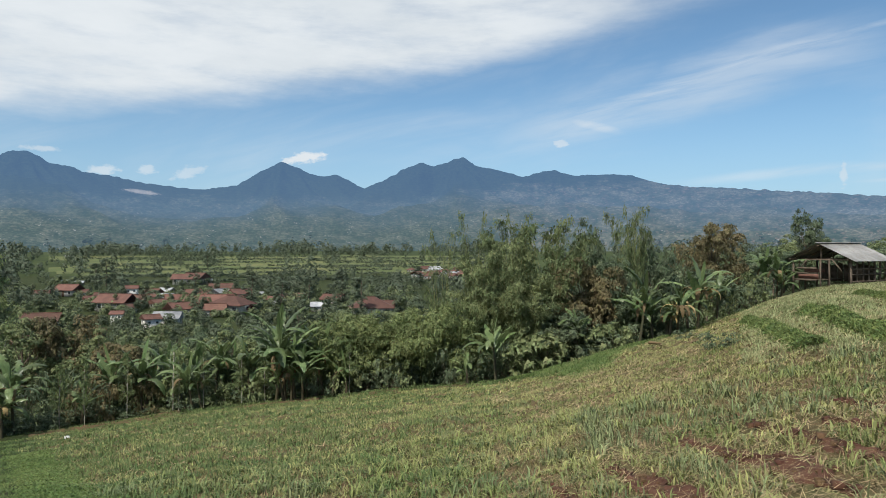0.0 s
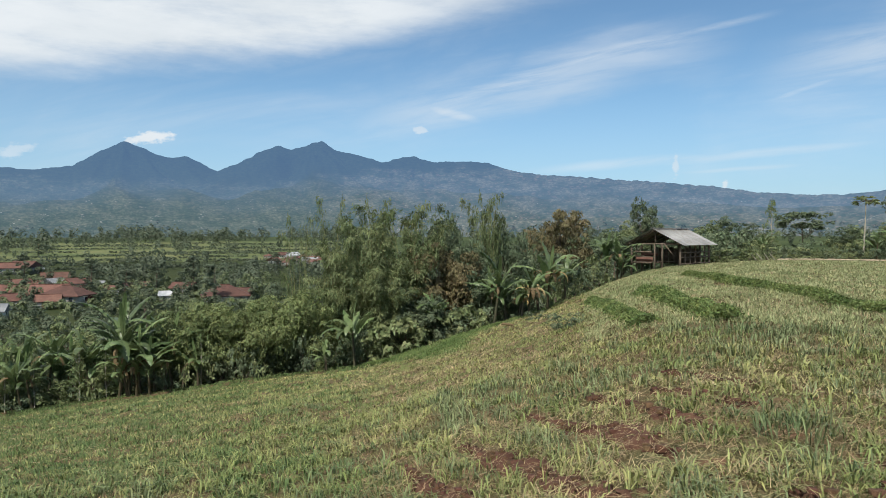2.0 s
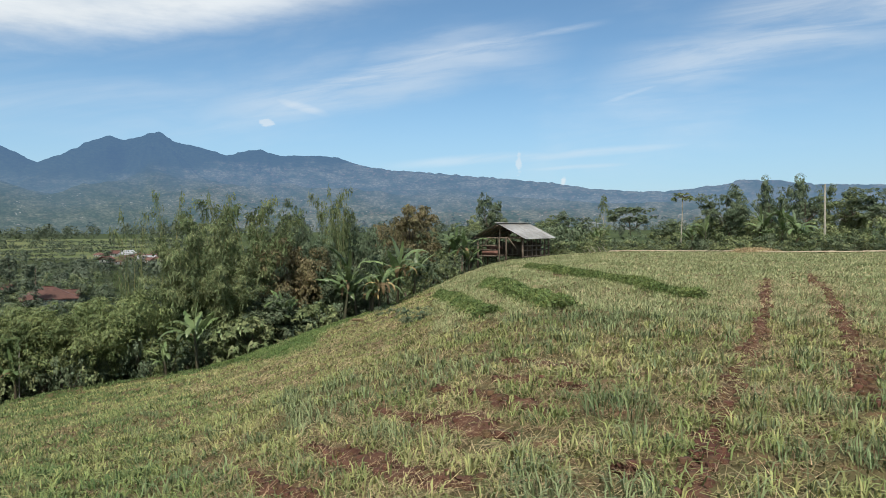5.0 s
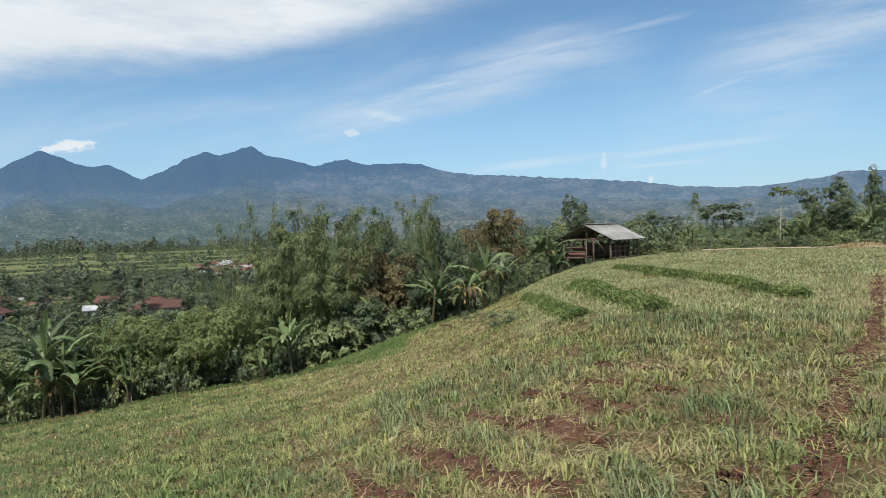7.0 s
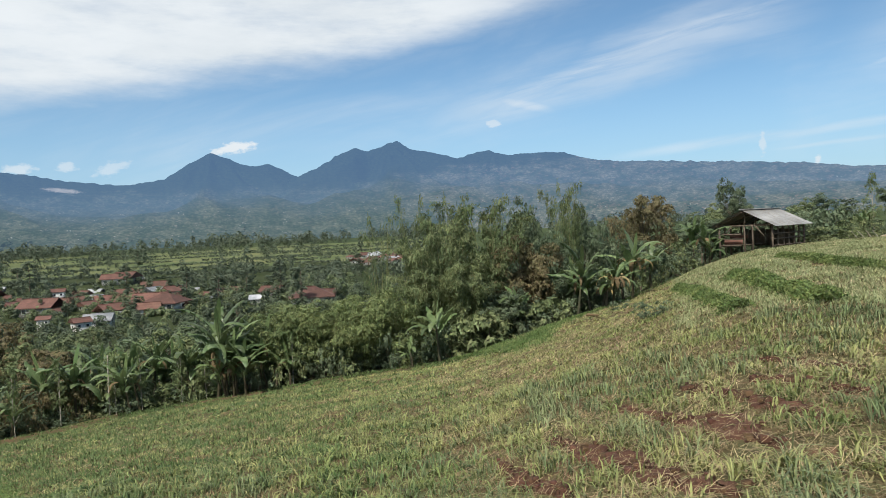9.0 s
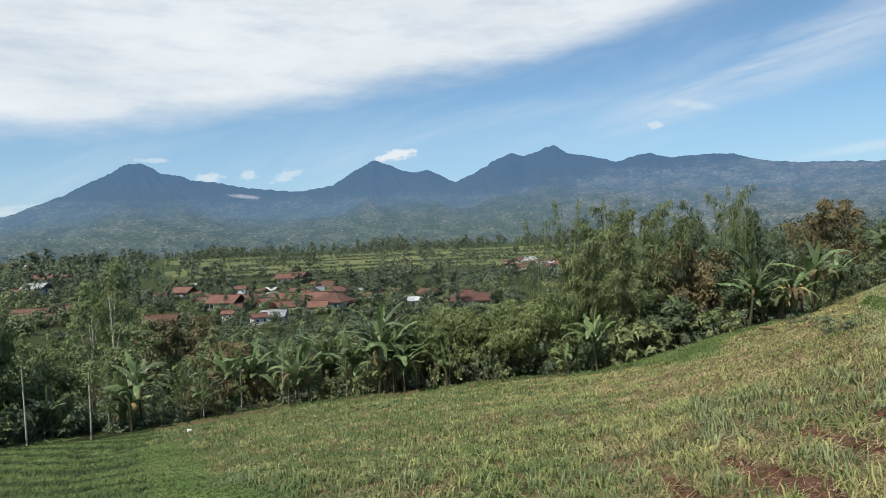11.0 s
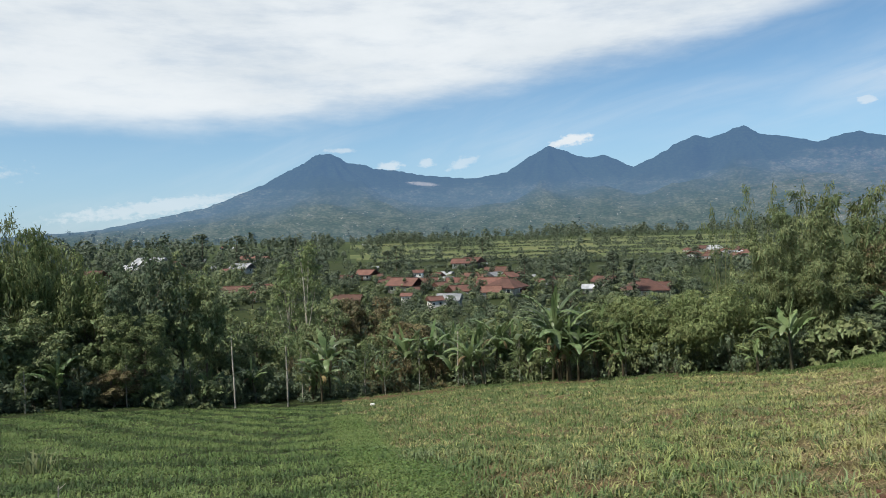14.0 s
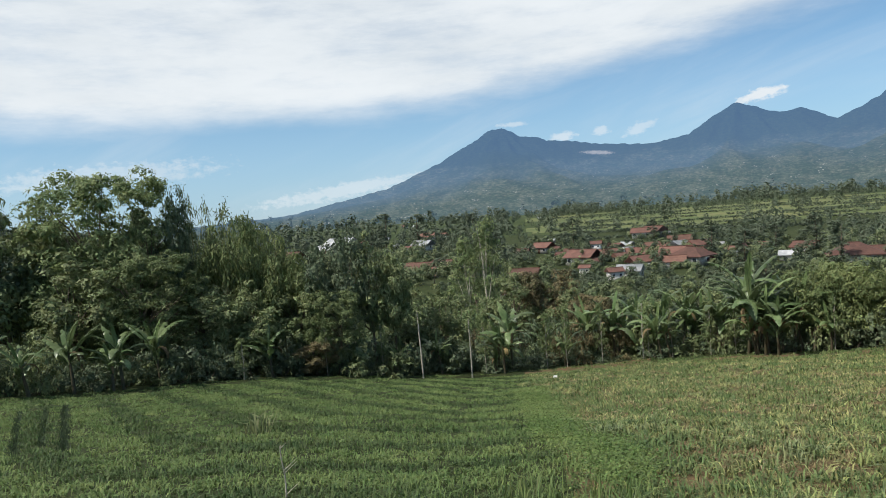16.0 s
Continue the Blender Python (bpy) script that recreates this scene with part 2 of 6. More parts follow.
# Darker copy of the crop green: paints furrow shade between the rows.
M_ROWS = leaves_of("row gap shade blades", (0.062, 0.102, 0.032), (0.092, 0.135, 0.044), 0.5, 0.25, 0.3)
M_BUSH = leaves_of("bean leaves", (0.10, 0.145, 0.045), (0.165, 0.205, 0.068), 0.5, 0.3, 0.5)
M_WOOD = surface("weathered timber", ((0.11, 0.085, 0.062), (0.17, 0.135, 0.105), (0.07, 0.055, 0.04)), 4.0, 0.9, 0.5, 40.0, per_object=0.25)
M_REDWOOD = surface("faded red planks", ((0.16, 0.075, 0.055), (0.22, 0.11, 0.085), (0.1, 0.055, 0.04)), 4.0, 0.85, 0.4, 40.0)
M_SHEET = surface("weathered roof sheet", ((0.29, 0.285, 0.27), (0.40, 0.39, 0.37), (0.20, 0.17, 0.14)), 1.2, 0.75, per_object=0.12)
M_TILE = surface("red clay tile", ((0.115, 0.054, 0.04), (0.165, 0.078, 0.058), (0.065, 0.036, 0.029)), 0.5, 0.85, 0.4, 12.0, per_object=0.3)
M_RUST = surface("rusty brown roof", ((0.12, 0.056, 0.04), (0.165, 0.085, 0.06), (0.07, 0.04, 0.03)), 0.5, 0.85, per_object=0.3)
M_ZINC = surface("grey roof", ((0.22, 0.23, 0.24), (0.36, 0.36, 0.36)), 0.5, 0.6, per_object=0.3)
M_PLASTER = surface("pale plaster", ((0.40, 0.38, 0.35), (0.62, 0.61, 0.58), (0.26, 0.23, 0.2)), 0.7, 0.9, per_object=0.45)
M_BRICKWALL = surface("brick coloured wall", ((0.28, 0.15, 0.10), (0.36, 0.21, 0.15)), 0.9, 0.9, per_object=0.2)
M_GLASS = surface("dark window glass", ((0.02, 0.024, 0.03), (0.04, 0.045, 0.05)), 1.0, 0.15)
M_DOOR = surface("painted door", ((0.12, 0.07, 0.04), (0.2, 0.12, 0.07)), 2.0, 0.6, per_object=0.3)
M_WHITE = surface("white plastic", ((0.7, 0.7, 0.68), (0.8, 0.8, 0.78)), 3.0, 0.5)


def painted_haze(name):
    """Wooded and farmed slopes, with haze painted in as emission: a distant backdrop."""
    m = bpy.data.materials.new(name)
    m.use_nodes = True
    n = Nodes(m.node_tree)
    m.node_tree.nodes.clear()
    place = m.node_tree.nodes.new("ShaderNodeNewGeometry").outputs["Position"]
    cut = m.node_tree.nodes.new("ShaderNodeSeparateXYZ")
    n.link(place, cut.inputs[0])
    reach = m.node_tree.nodes.new("ShaderNodeVectorMath")
    reach.operation = "LENGTH"
    n.link(place, reach.inputs[0])
    bearing_here = n.math("MULTIPLY", n.math("ARCTAN2", cut.outputs[0], cut.outputs[1]), 57.2958)
    steep = n.math("MULTIPLY", n.math("DIVIDE", cut.outputs[2], reach.outputs["Value"]), 57.2958)
    face = n.xyz(n.math("MULTIPLY", bearing_here, 0.7), n.math("MULTIPLY", steep, 1.9), 0.0)
    tracts = n.noise(face, 0.62, 5.0, 0.62)
    woods = n.noise(face, 4.6, 6.0, 0.72)
    crumbs = n.noise(face, 9.5, 5.0, 0.75)
    plots = n.add("ShaderNodeTexVoronoi", Scale=6.0)
    n.link(face, plots.inputs["Vector"])
    tone = m.node_tree.nodes.new("ShaderNodeSeparateColor")
    n.link(plots.outputs["Color"], tone.inputs[0])
    # Forest above, farmland below an uneven line that climbs towards the long ridge.
    line = n.math("ADD", n.span(bearing_here, -6.0, 9.0, 4.1, 5.3), n.math("MULTIPLY", n.math("SUBTRACT", tracts, 0.5), 3.4))
    farmed = n.span(n.math("SUBTRACT", line, steep), -0.25, 0.45)
    forest = n.mix(n.span(woods, 0.35, 0.65), (0.02, 0.04, 0.024), (0.06, 0.085, 0.045))
    broad = n.span(n.noise(face, 0.9, 3.0, 0.55), 0.42, 0.62)
    field = n.mix(n.math("ADD", n.math("MULTIPLY", n.span(tone.outputs[0], 0.15, 0.85), 0.45), n.math("MULTIPLY", broad, 0.55)), (0.07, 0.105, 0.06), (0.26, 0.28, 0.19))
    field = n.mix(n.math("MULTIPLY", n.span(tone.outputs[1], 0.62, 0.9), n.span(bearing_here, 0.0, 8.0, 0.25, 1.0)), field, (0.36, 0.27, 0.21))
    field = n.mix(n.math("MULTIPLY", broad, n.span(bearing_here, -2.0, 8.0, 0.15, 0.75)), field, (0.48, 0.44, 0.35))
    field = n.mix(n.span(woods, 0.42, 0.62, 0.75, 0.0), field, (0.035, 0.06, 0.035))
    colour = n.mix(farmed, forest, field)
    colour = n.mix(n.span(crumbs, 0.34, 0.56, 0.6, 0.0), colour, (0.015, 0.03, 0.02))
    # Scattered hamlets: pale specks in groups on the lower slopes.
    specks = n.add("ShaderNodeTexVoronoi", Scale=7.5)
    n.link(face, specks.inputs["Vector"])
    town = n.math("MULTIPLY", n.span(specks.outputs["Distance"], 0.32, 0.2), n.span(n.noise(face, 1.6, 2.0, 0.5), 0.58, 0.66))
    town = n.math("MULTIPLY", town, n.math("MULTIPLY", n.span(steep, 3.4, 2.4), farmed))
    colour = n.mix(n.math("MULTIPLY", town, 0.85), colour, (0.85, 0.8, 0.74))
    # The scree below the saddle.
    du = n.math("DIVIDE", n.math("ADD", bearing_here, 23.4), 1.35)
    dv = n.math("DIVIDE", n.math("ADD", n.math("SUBTRACT", steep, 4.33), n.math("MULTIPLY", n.math("ADD", bearing_here, 23.4), 0.11)), 0.17)
    ring = n.math("ADD", n.math("ADD", n.math("MULTIPLY", du, du), n.math("MULTIPLY", dv, dv)), n.math("MULTIPLY", n.math("SUBTRACT", crumbs, 0.5), 4.0))
    colour = n.mix(n.span(ring, 1.1, 0.3, 0.0, 0.9), colour, (0.85, 0.74, 0.66))
    skin = n.add("ShaderNodeBsdfDiffuse")
    n.link(colour, skin.inputs["Color"])
    # Haze painted as blue emission over the slopes, thicker with distance.
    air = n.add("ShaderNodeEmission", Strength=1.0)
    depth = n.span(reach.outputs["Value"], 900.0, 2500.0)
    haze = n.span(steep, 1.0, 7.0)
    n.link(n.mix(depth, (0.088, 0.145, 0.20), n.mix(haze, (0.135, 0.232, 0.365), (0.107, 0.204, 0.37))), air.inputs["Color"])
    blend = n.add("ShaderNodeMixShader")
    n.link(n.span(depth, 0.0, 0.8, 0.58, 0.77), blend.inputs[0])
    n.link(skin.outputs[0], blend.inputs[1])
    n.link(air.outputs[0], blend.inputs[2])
    end = m.node_tree.nodes.new("ShaderNodeOutputMaterial")
    n.link(blend.outputs[0], end.inputs[0])
    return m


M_MOUNT = painted_haze("wooded slopes with painted haze")


# ---- mesh helpers ----
rng = np.random.default_rng(7)


def mesh_of(name, V, F, materials, index=None, smooth=False):
    """A mesh from arrays: V (n, 3), F (m, 3 or 4)."""
    V, F = np.asarray(V, dtype=np.float32), np.asarray(F, dtype=np.int32)
    me = bpy.data.meshes.new(name)
    me.vertices.add(len(V))
    me.vertices.foreach_set("co", V.ravel())
    me.loops.add(F.size)
    me.loops.foreach_set("vertex_index", F.ravel())
    me.polygons.add(len(F))
    me.polygons.foreach_set("loop_start", np.arange(0, F.size, F.shape[1], dtype=np.int32))
    for m in materials if isinstance(materials, (list, tuple)) else [materials]:
        me.materials.append(m)
    if index is not None:
        me.polygons.foreach_set("material_index", np.asarray(index, dtype=np.int32))
    me.update(calc_edges=True)
    me.validate()
    if smooth:
        me.polygons.foreach_set("use_smooth", np.ones(len(F), dtype=bool))
    return me


def part(name, data, parent, label=""):
    """A mesh as one part under a thing."""
    ob = new(name, data)
    ob.parent = parent
    return tagged(ob, label)


class Soup:
    """Gathers pieces of one mesh."""

    def __init__(self):
        self.V, self.F, self.n = [], [], 0

    def add(self, V, F):
        self.V.append(np.asarray(V, dtype=float))
        self.F.append(np.asarray(F) + self.n)
        self.n += len(V)
        return self

    def mesh(self, name, material, smooth=False):
        return mesh_of(name, np.concatenate(self.V), np.concatenate(self.F), material, smooth=smooth)


def tube(points, radii, sides=6):
    """A tapered tube along points."""
    P = np.asarray(points, dtype=float)
    T = np.gradient(P, axis=0)
    T /= np.linalg.norm(T, axis=1)[:, None] + 1e-9
    ref = np.where(np.abs(T[:, 2:3]) > 0.8, [[1.0, 0, 0]], [[0, 0, 1.0]])
    A = np.cross(T, ref)
    A /= np.linalg.norm(A, axis=1)[:, None] + 1e-9
    B = np.cross(T, A)
    a = np.linspace(0, 2 * np.pi, sides, endpoint=False)
    R = np.asarray(radii, dtype=float)[:, None, None]
    V = (P[:, None] + R * (np.cos(a)[None, :, None] * A[:, None] + np.sin(a)[None, :, None] * B[:, None])).reshape(-1, 3)
    i, j = np.meshgrid(np.arange(len(P) - 1), np.arange(sides), indexing="ij")
    k = (j + 1) % sides
    F = np.stack([i * sides + j, i * sides + k, (i + 1) * sides + k, (i + 1) * sides + j], -1).reshape(-1, 4)
    return V, F


def box(sx, sy, sz, at=(0, 0, 0), turn=None):
    """A box with chamfered upright edges, its base centre at a place."""
    c = 0.12 * min(sx, sy)
    ring = np.array([(-sx / 2 + c, -sy / 2), (sx / 2 - c, -sy / 2), (sx / 2, -sy / 2 + c), (sx / 2, sy / 2 - c), (sx / 2 - c, sy / 2), (-sx / 2 + c, sy / 2), (-sx / 2, sy / 2 - c), (-sx / 2, -sy / 2 + c)])
    V = np.concatenate([np.c_[ring, np.zeros(8)], np.c_[ring, np.full(8, sz)]])
    F = [(i, (i + 1) % 8, 8 + (i + 1) % 8, 8 + i) for i in range(8)]
    F += [(8, 9, 14, 15), (9, 10, 13, 14), (10, 11, 12, 13), (0, 7, 6, 1), (1, 6, 5, 2), (2, 5, 4, 3)]
    if turn is not None:
        V = V @ np.array(turn.to_3x3()).T
    return V + np.asarray(at), np.array(F)


def unit(A):
    return A / (np.linalg.norm(A, axis=-1, keepdims=True) + 1e-9)


def leaf_slips(C, D, length, width, droop=0.15, facing=None):
    """One small pointed leaf at each place C along each direction D; facing: which way its upper side looks, loosely."""
    n = len(C)
    D = unit(D)
    S = unit(np.cross(D, rng.normal(size=(n, 3)) if facing is None else facing + rng.normal(size=(n, 3)) * 0.35))
    L, W = np.broadcast_to(length, n)[:, None], np.broadcast_to(width, n)[:, None]
    tip = C + D * L - np.array([0, 0, 1.0]) * L * droop
    V = np.stack([C + S * W / 2, tip, C - S * W / 2], 1).reshape(-1, 3)
    return V, np.arange(3 * n).reshape(-1, 3)


def smooth_step(x, a, b):
    u = np.clip((x - a) / (b - a), 0, 1)
    return u * u * (3 - 2 * u)


# ---- the lie of the land ----
# The field's far edge, round the viewpoint: bearing, distance, and how far below eye level it lies.
EDGE = np.array([(-180, 40, -1.0), (-110, 32, -6.0), (-80, 30, -9.3), (-70, 30, -10.1), (-62, 31, -11.0), (-53, 33, -11.5), (-44, 35, -12.3), (-35, 38, -13.1), (-25, 38, -12.8),
                 (-17, 37, -12.2), (-11, 36, -12.05), (-4, 34, -11.4), (4, 32, -10.9), (8, 32, -9.95), (13.5, 33, -7.9), (17, 34, -7.1), (21, 38, -5.6), (24, 42, -4.3), (27, 46, -2.9),
                 (30, 48, -2.4), (37, 52, -1.92), (52, 50, -1.96), (70, 48, -1.5), (120, 44, 0.5), (180, 40, -1.0)])
VALLEY_D = np.array([0, 50, 90, 140, 220, 300, 450, 600, 900, 1400, 2000, 5000])
VALLEY_Z = np.array([-9, -11, -13.5, -15.5, -15.3, -13.2, -8.4, -4.6, -1.5, 12.0, 30.0, 60.0])


def ripple(x, y, size):
    """Smooth unevenness from a few crossed waves."""
    return (np.sin(x / size * 2.1 + 1.3 * np.sin(y / size * 1.1)) + np.sin(y / size * 1.7 + 1.1 * np.sin(x / size * 0.9 + 2.0))) / 2


def edge_at(az):
    return np.interp(az, EDGE[:, 0], EDGE[:, 1])


def ground_z(x, y):
    x, y = np.asarray(x, dtype=float), np.asarray(y, dtype=float)
    az, d = np.degrees(np.arctan2(x, y)), np.hypot(x, y)
    far = edge_at(az)
    slope = sum(np.tan(np.radians(np.interp(az + k, EDGE[:, 0], EDGE[:, 2]))) for k in (-2, 0, 2)) / 3
    brim = EYE + far * slope
    field = brim * np.minimum(d, far) / far + 0.05 * ripple(x, y, 2.3) * smooth_step(d, 2, 6) * smooth_step(far - d, 0, 4)
    past = np.maximum(d - far, 0)
    left = smooth_step(-az, 28, 37) * smooth_step(d, 80, 130) * smooth_step(-d, -420, -240)
    deep = np.interp(d, VALLEY_D, VALLEY_Z) + 5.5 * left + 0.6 * ripple(x, y, 60.0) * smooth_step(d, 60, 120)
    hill = 46 * np.exp(-((az + 76) / 7.5) ** 2) * smooth_step(d, 300, 620)
    deep = deep + hill * (az < -40)
    drop = np.interp(az, [-60, -50, 18, 28], [30, 22, 22, 160])
    fall = smooth_step(past / drop, 0, 1)
    return np.where(d <= far, field, (brim - 0.02 * past) * (1 - fall) + deep * fall)


def spot(az, d):
    """A place on the ground at a bearing and a distance."""
    x, y = d * math.sin(radians(az)), d * math.cos(radians(az))
    return Vector((x, y, float(ground_z(x, y))))


def height_to(az, d, el):
    """How tall a thing there is whose top shows at an angle above eye level."""
    return EYE + d * math.tan(radians(el)) - spot(az, d).z


# ---- ground sheet ----
bearings = np.unique(np.concatenate([np.arange(-180, -76, 4.0), np.arange(-76, 60.01, 0.5), np.arange(62, 180, 4.0), [180.0]]))
rings = np.concatenate([[0.02], np.geomspace(0.4, 4900, 190)])
AZ, DD = np.meshgrid(np.radians(bearings), rings, indexing="ij")
GX, GY = DD * np.sin(AZ), DD * np.cos(AZ)
GZ = ground_z(GX, GY)
na, nd = AZ.shape
I, J = np.meshgrid(np.arange(na - 1), np.arange(nd - 1), indexing="ij")
F = np.stack([I * nd + J, I * nd + J + 1, (I + 1) * nd + J + 1, (I + 1) * nd + J], -1).reshape(-1, 4)
mid_d = rings[J.ravel()]
mid_az = bearings[I.ravel()]
past = mid_d - edge_at(mid_az)
which = np.where(past < -0.3, 0, np.where(mid_d < 360, 1, np.where((mid_d < 620) & (mid_az < 6) & (mid_az > -28.5 + 1.5 * np.sin(mid_d / 24)), 3, 2)))
which = np.where((mid_az > -56) & (mid_az < -45.5) & (mid_d > 190) & (mid_d < 290), 3, which)
which = np.where((mid_az > 30) & (past > -0.3) & (mid_d < 90), 0, which)
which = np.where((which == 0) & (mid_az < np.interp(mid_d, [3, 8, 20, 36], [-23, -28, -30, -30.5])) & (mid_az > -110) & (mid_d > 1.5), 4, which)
ground = new("ground", mesh_of("ground", np.stack([GX, GY, GZ], -1).reshape(-1, 3), F, [M_FIELD, M_FLOOR, M_VALLEY, M_TERRACE, M_BED], which, True))
tagged(ground, "sloping farm field falling to a wooded valley", "ground", kind="structure")

# ---- distant mountains ----
def grain(x, y, seed=0):
    """Smooth lattice noise, 0 to 1."""
    i, j = np.floor(x).astype(np.int64), np.floor(y).astype(np.int64)
    u, v = x - i, y - j
    u, v = u * u * (3 - 2 * u), v * v * (3 - 2 * v)

    def corner(p, q):
        h = (p * 374761393 + q * 668265263 + seed * 362437) & 0xFFFFFFFF
        h = ((h ^ (h >> 13)) * 1274126177) & 0xFFFFFFFF
        return ((h ^ (h >> 16)) & 0xFFFF) / 65535.0

    top = corner(i, j) * (1 - u) + corner(i + 1, j) * u
    return top * (1 - v) + (corner(i, j + 1) * (1 - u) + corner(i + 1, j + 1) * u) * v


def spurs(theta, rho, seed):
    """Ribs and gullies that run down from a summit."""
    total = np.zeros_like(theta)
    for k in range(4):
        bent = theta * 5.0 * 1.9 ** k + 0.9 * grain(rho / 700, theta * 3, seed + 9)
        total += (1 - np.abs(2 * grain(bent, rho / (900 * 0.6 ** k), seed + k) - 1)) * 0.5 ** k
    return total / 1.9 - 0.5


def mountain(name, label, away, summit, knees, seed, relief=60.0):
    """One mountain: its crest line as bearings and angles above eye level, how far away it stands, and the bearing of its summit."""
    knees = np.array(knees)
    ma = np.arange(knees[0, 0], knees[-1, 0] + 0.01, 0.16)
    md = np.concatenate([np.linspace(880, away, 84), away + np.array([18, 45, 90, 200, 420, 800])])
    MA, MD = np.meshgrid(ma, md, indexing="ij")
    line = np.interp(ma, knees[:, 0], knees[:, 1])
    line = np.convolve(np.pad(line, 2, "edge"), np.array([1, 2, 3, 2, 1]) / 9, "valid")
    line = line + 0.10 * (grain(ma * 2.3, ma * 0, seed) - 0.5) + 0.07 * (grain(ma * 6.1, ma * 0, seed + 1) - 0.5)
    crest = EYE + away * np.tan(np.radians(line))[:, None]
    u = np.clip((MD - 950) / (away - 950), 0, 1)
    rise = np.where(MD < away, 0.22 * u + 0.78 * u ** 2.5, 1 - 0.6 * np.clip((MD - away) / 900, 0, 1))
    MX, MY = MD * np.sin(np.radians(MA)), MD * np.cos(np.radians(MA))
    x0, y0 = (away + 60) * math.sin(radians(summit)), (away + 60) * math.cos(radians(summit))
    theta, rho = np.arctan2(MX - x0, y0 - MY), np.hypot(MX - x0, MY - y0)
    foot = np.interp(MD, VALLEY_D, VALLEY_Z)
    tall = np.clip((crest - foot) / 300, 0.1, 1)
    MZ = foot + (crest - foot) * rise + spurs(theta, rho, seed) * 1.7 * relief * tall * np.clip((away - MD) / 420, 0, 1) * np.clip(u * 3, 0, 1)
    na, nd = MA.shape
    I, J = np.meshgrid(np.arange(na - 1), np.arange(nd - 1), indexing="ij")
    F = np.stack([I * nd + J, I * nd + J + 1, (I + 1) * nd + J + 1, (I + 1) * nd + J], -1).reshape(-1, 4)
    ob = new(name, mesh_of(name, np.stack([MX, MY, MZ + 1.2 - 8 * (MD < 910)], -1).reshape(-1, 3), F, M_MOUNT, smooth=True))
    return tagged(ob, label, "mountain", kind="structure")


mountain("backdrop_cone", "hazy blue volcanic cone with farmed lower slopes", 3000, -31.2, [(-100, -0.3), (-56, 0.35), (-49, 1.12), (-44.3, 2.0), (-40.4, 2.8), (-36.4, 4.38), (-32.9, 6.2), (-31.7, 6.9), (-30.6, 6.84), (-29.4, 6.05), (-28.4, 6.02), (-27.3, 5.6), (-25.4, 4.6), (-23.6, 4.05), (-19, 2.9), (-12, 1.4)], 1)
mountain("backdrop_saddle", "hazy saddle ridge with a pale scree slope", 3500, -27, [(-31, 5.2), (-27, 5.58), (-25.4, 5.36), (-23.1, 4.94), (-20.8, 4.72), (-19.4, 4.58), (-18.2, 4.74), (-16.4, 5.02), (-13, 4.8)], 2, 30)
mountain("backdrop_crater_peak", "hazy blue peak with a steaming crater", 3300, -13.1, [(-24, 2.6), (-19.5, 4.2), (-16.4, 5.0), (-14.7, 6.1), (-13.8, 6.57), (-13.1, 6.97), (-12.2, 6.66), (-11.3, 6.28), (-10.1, 5.8), (-8.8, 6.02), (-8.1, 5.8), (-7, 5.14), (-4.3, 4.05), (2, 2.4)], 3, 50)
mountain("backdrop_main_peak", "hazy blue wooded mountain with a rounded double top", 3000, 1.5, [(-15, 2.4), (-8.9, 4.0), (-6.3, 4.95), (-5.2, 5.43), (-4, 6.02), (-3.2, 6.54), (-1.8, 7.05), (-0.6, 6.75), (0.6, 7.18), (1.6, 7.54), (2.1, 7.25), (2.9, 6.65), (4, 6.58), (6.6, 5.84), (9, 4.9), (13, 3.7), (21, 2.2)], 4, 70)
mountain("backdrop_long_ridge", "long hazy plateau ridge with pale fields on its flank", 3700, 9, [(-4, 4.2), (6.6, 5.84), (7.7, 6.18), (8.9, 6.38), (10, 6.08), (10.7, 5.9), (13.2, 5.92), (15, 5.84), (16.1, 5.46), (17.8, 4.96), (21.6, 4.68), (27, 4.18), (31.5, 3.76), (33.3, 3.56), (35.4, 3.15), (38, 2.9), (42, 2.7), (50, 2.1), (70, 1.2), (98, 0.5)], 5, 70)
mountain("backdrop_far_hill", "low far blue hill with a flat top", 3950, 48, [(36, 2.4), (41.6, 2.8), (43.2, 2.95), (44.3, 3.14), (45.3, 3.1), (46.7, 3.5), (49.4, 3.38), (51.5, 3.07), (60, 2.6), (80, 1.4), (98, 0.6)], 6, 20)


# ---- trees and shrubs ----
def limb(start, direction, length, r0, r1, bend=0.25, n=7):
    """Points and radii of a limb that wanders upwards."""
    P, d, p = [], unit(np.asarray(direction, dtype=float)), np.asarray(start, dtype=float)
    for i in range(n):
        P.append(p.copy())
        d = unit(d + rng.normal(size=3) * bend * 0.4 + np.array([0, 0, 0.06]))
        p = p + d * length / (n - 1)
    return np.array(P), np.linspace(r0, r1, n)


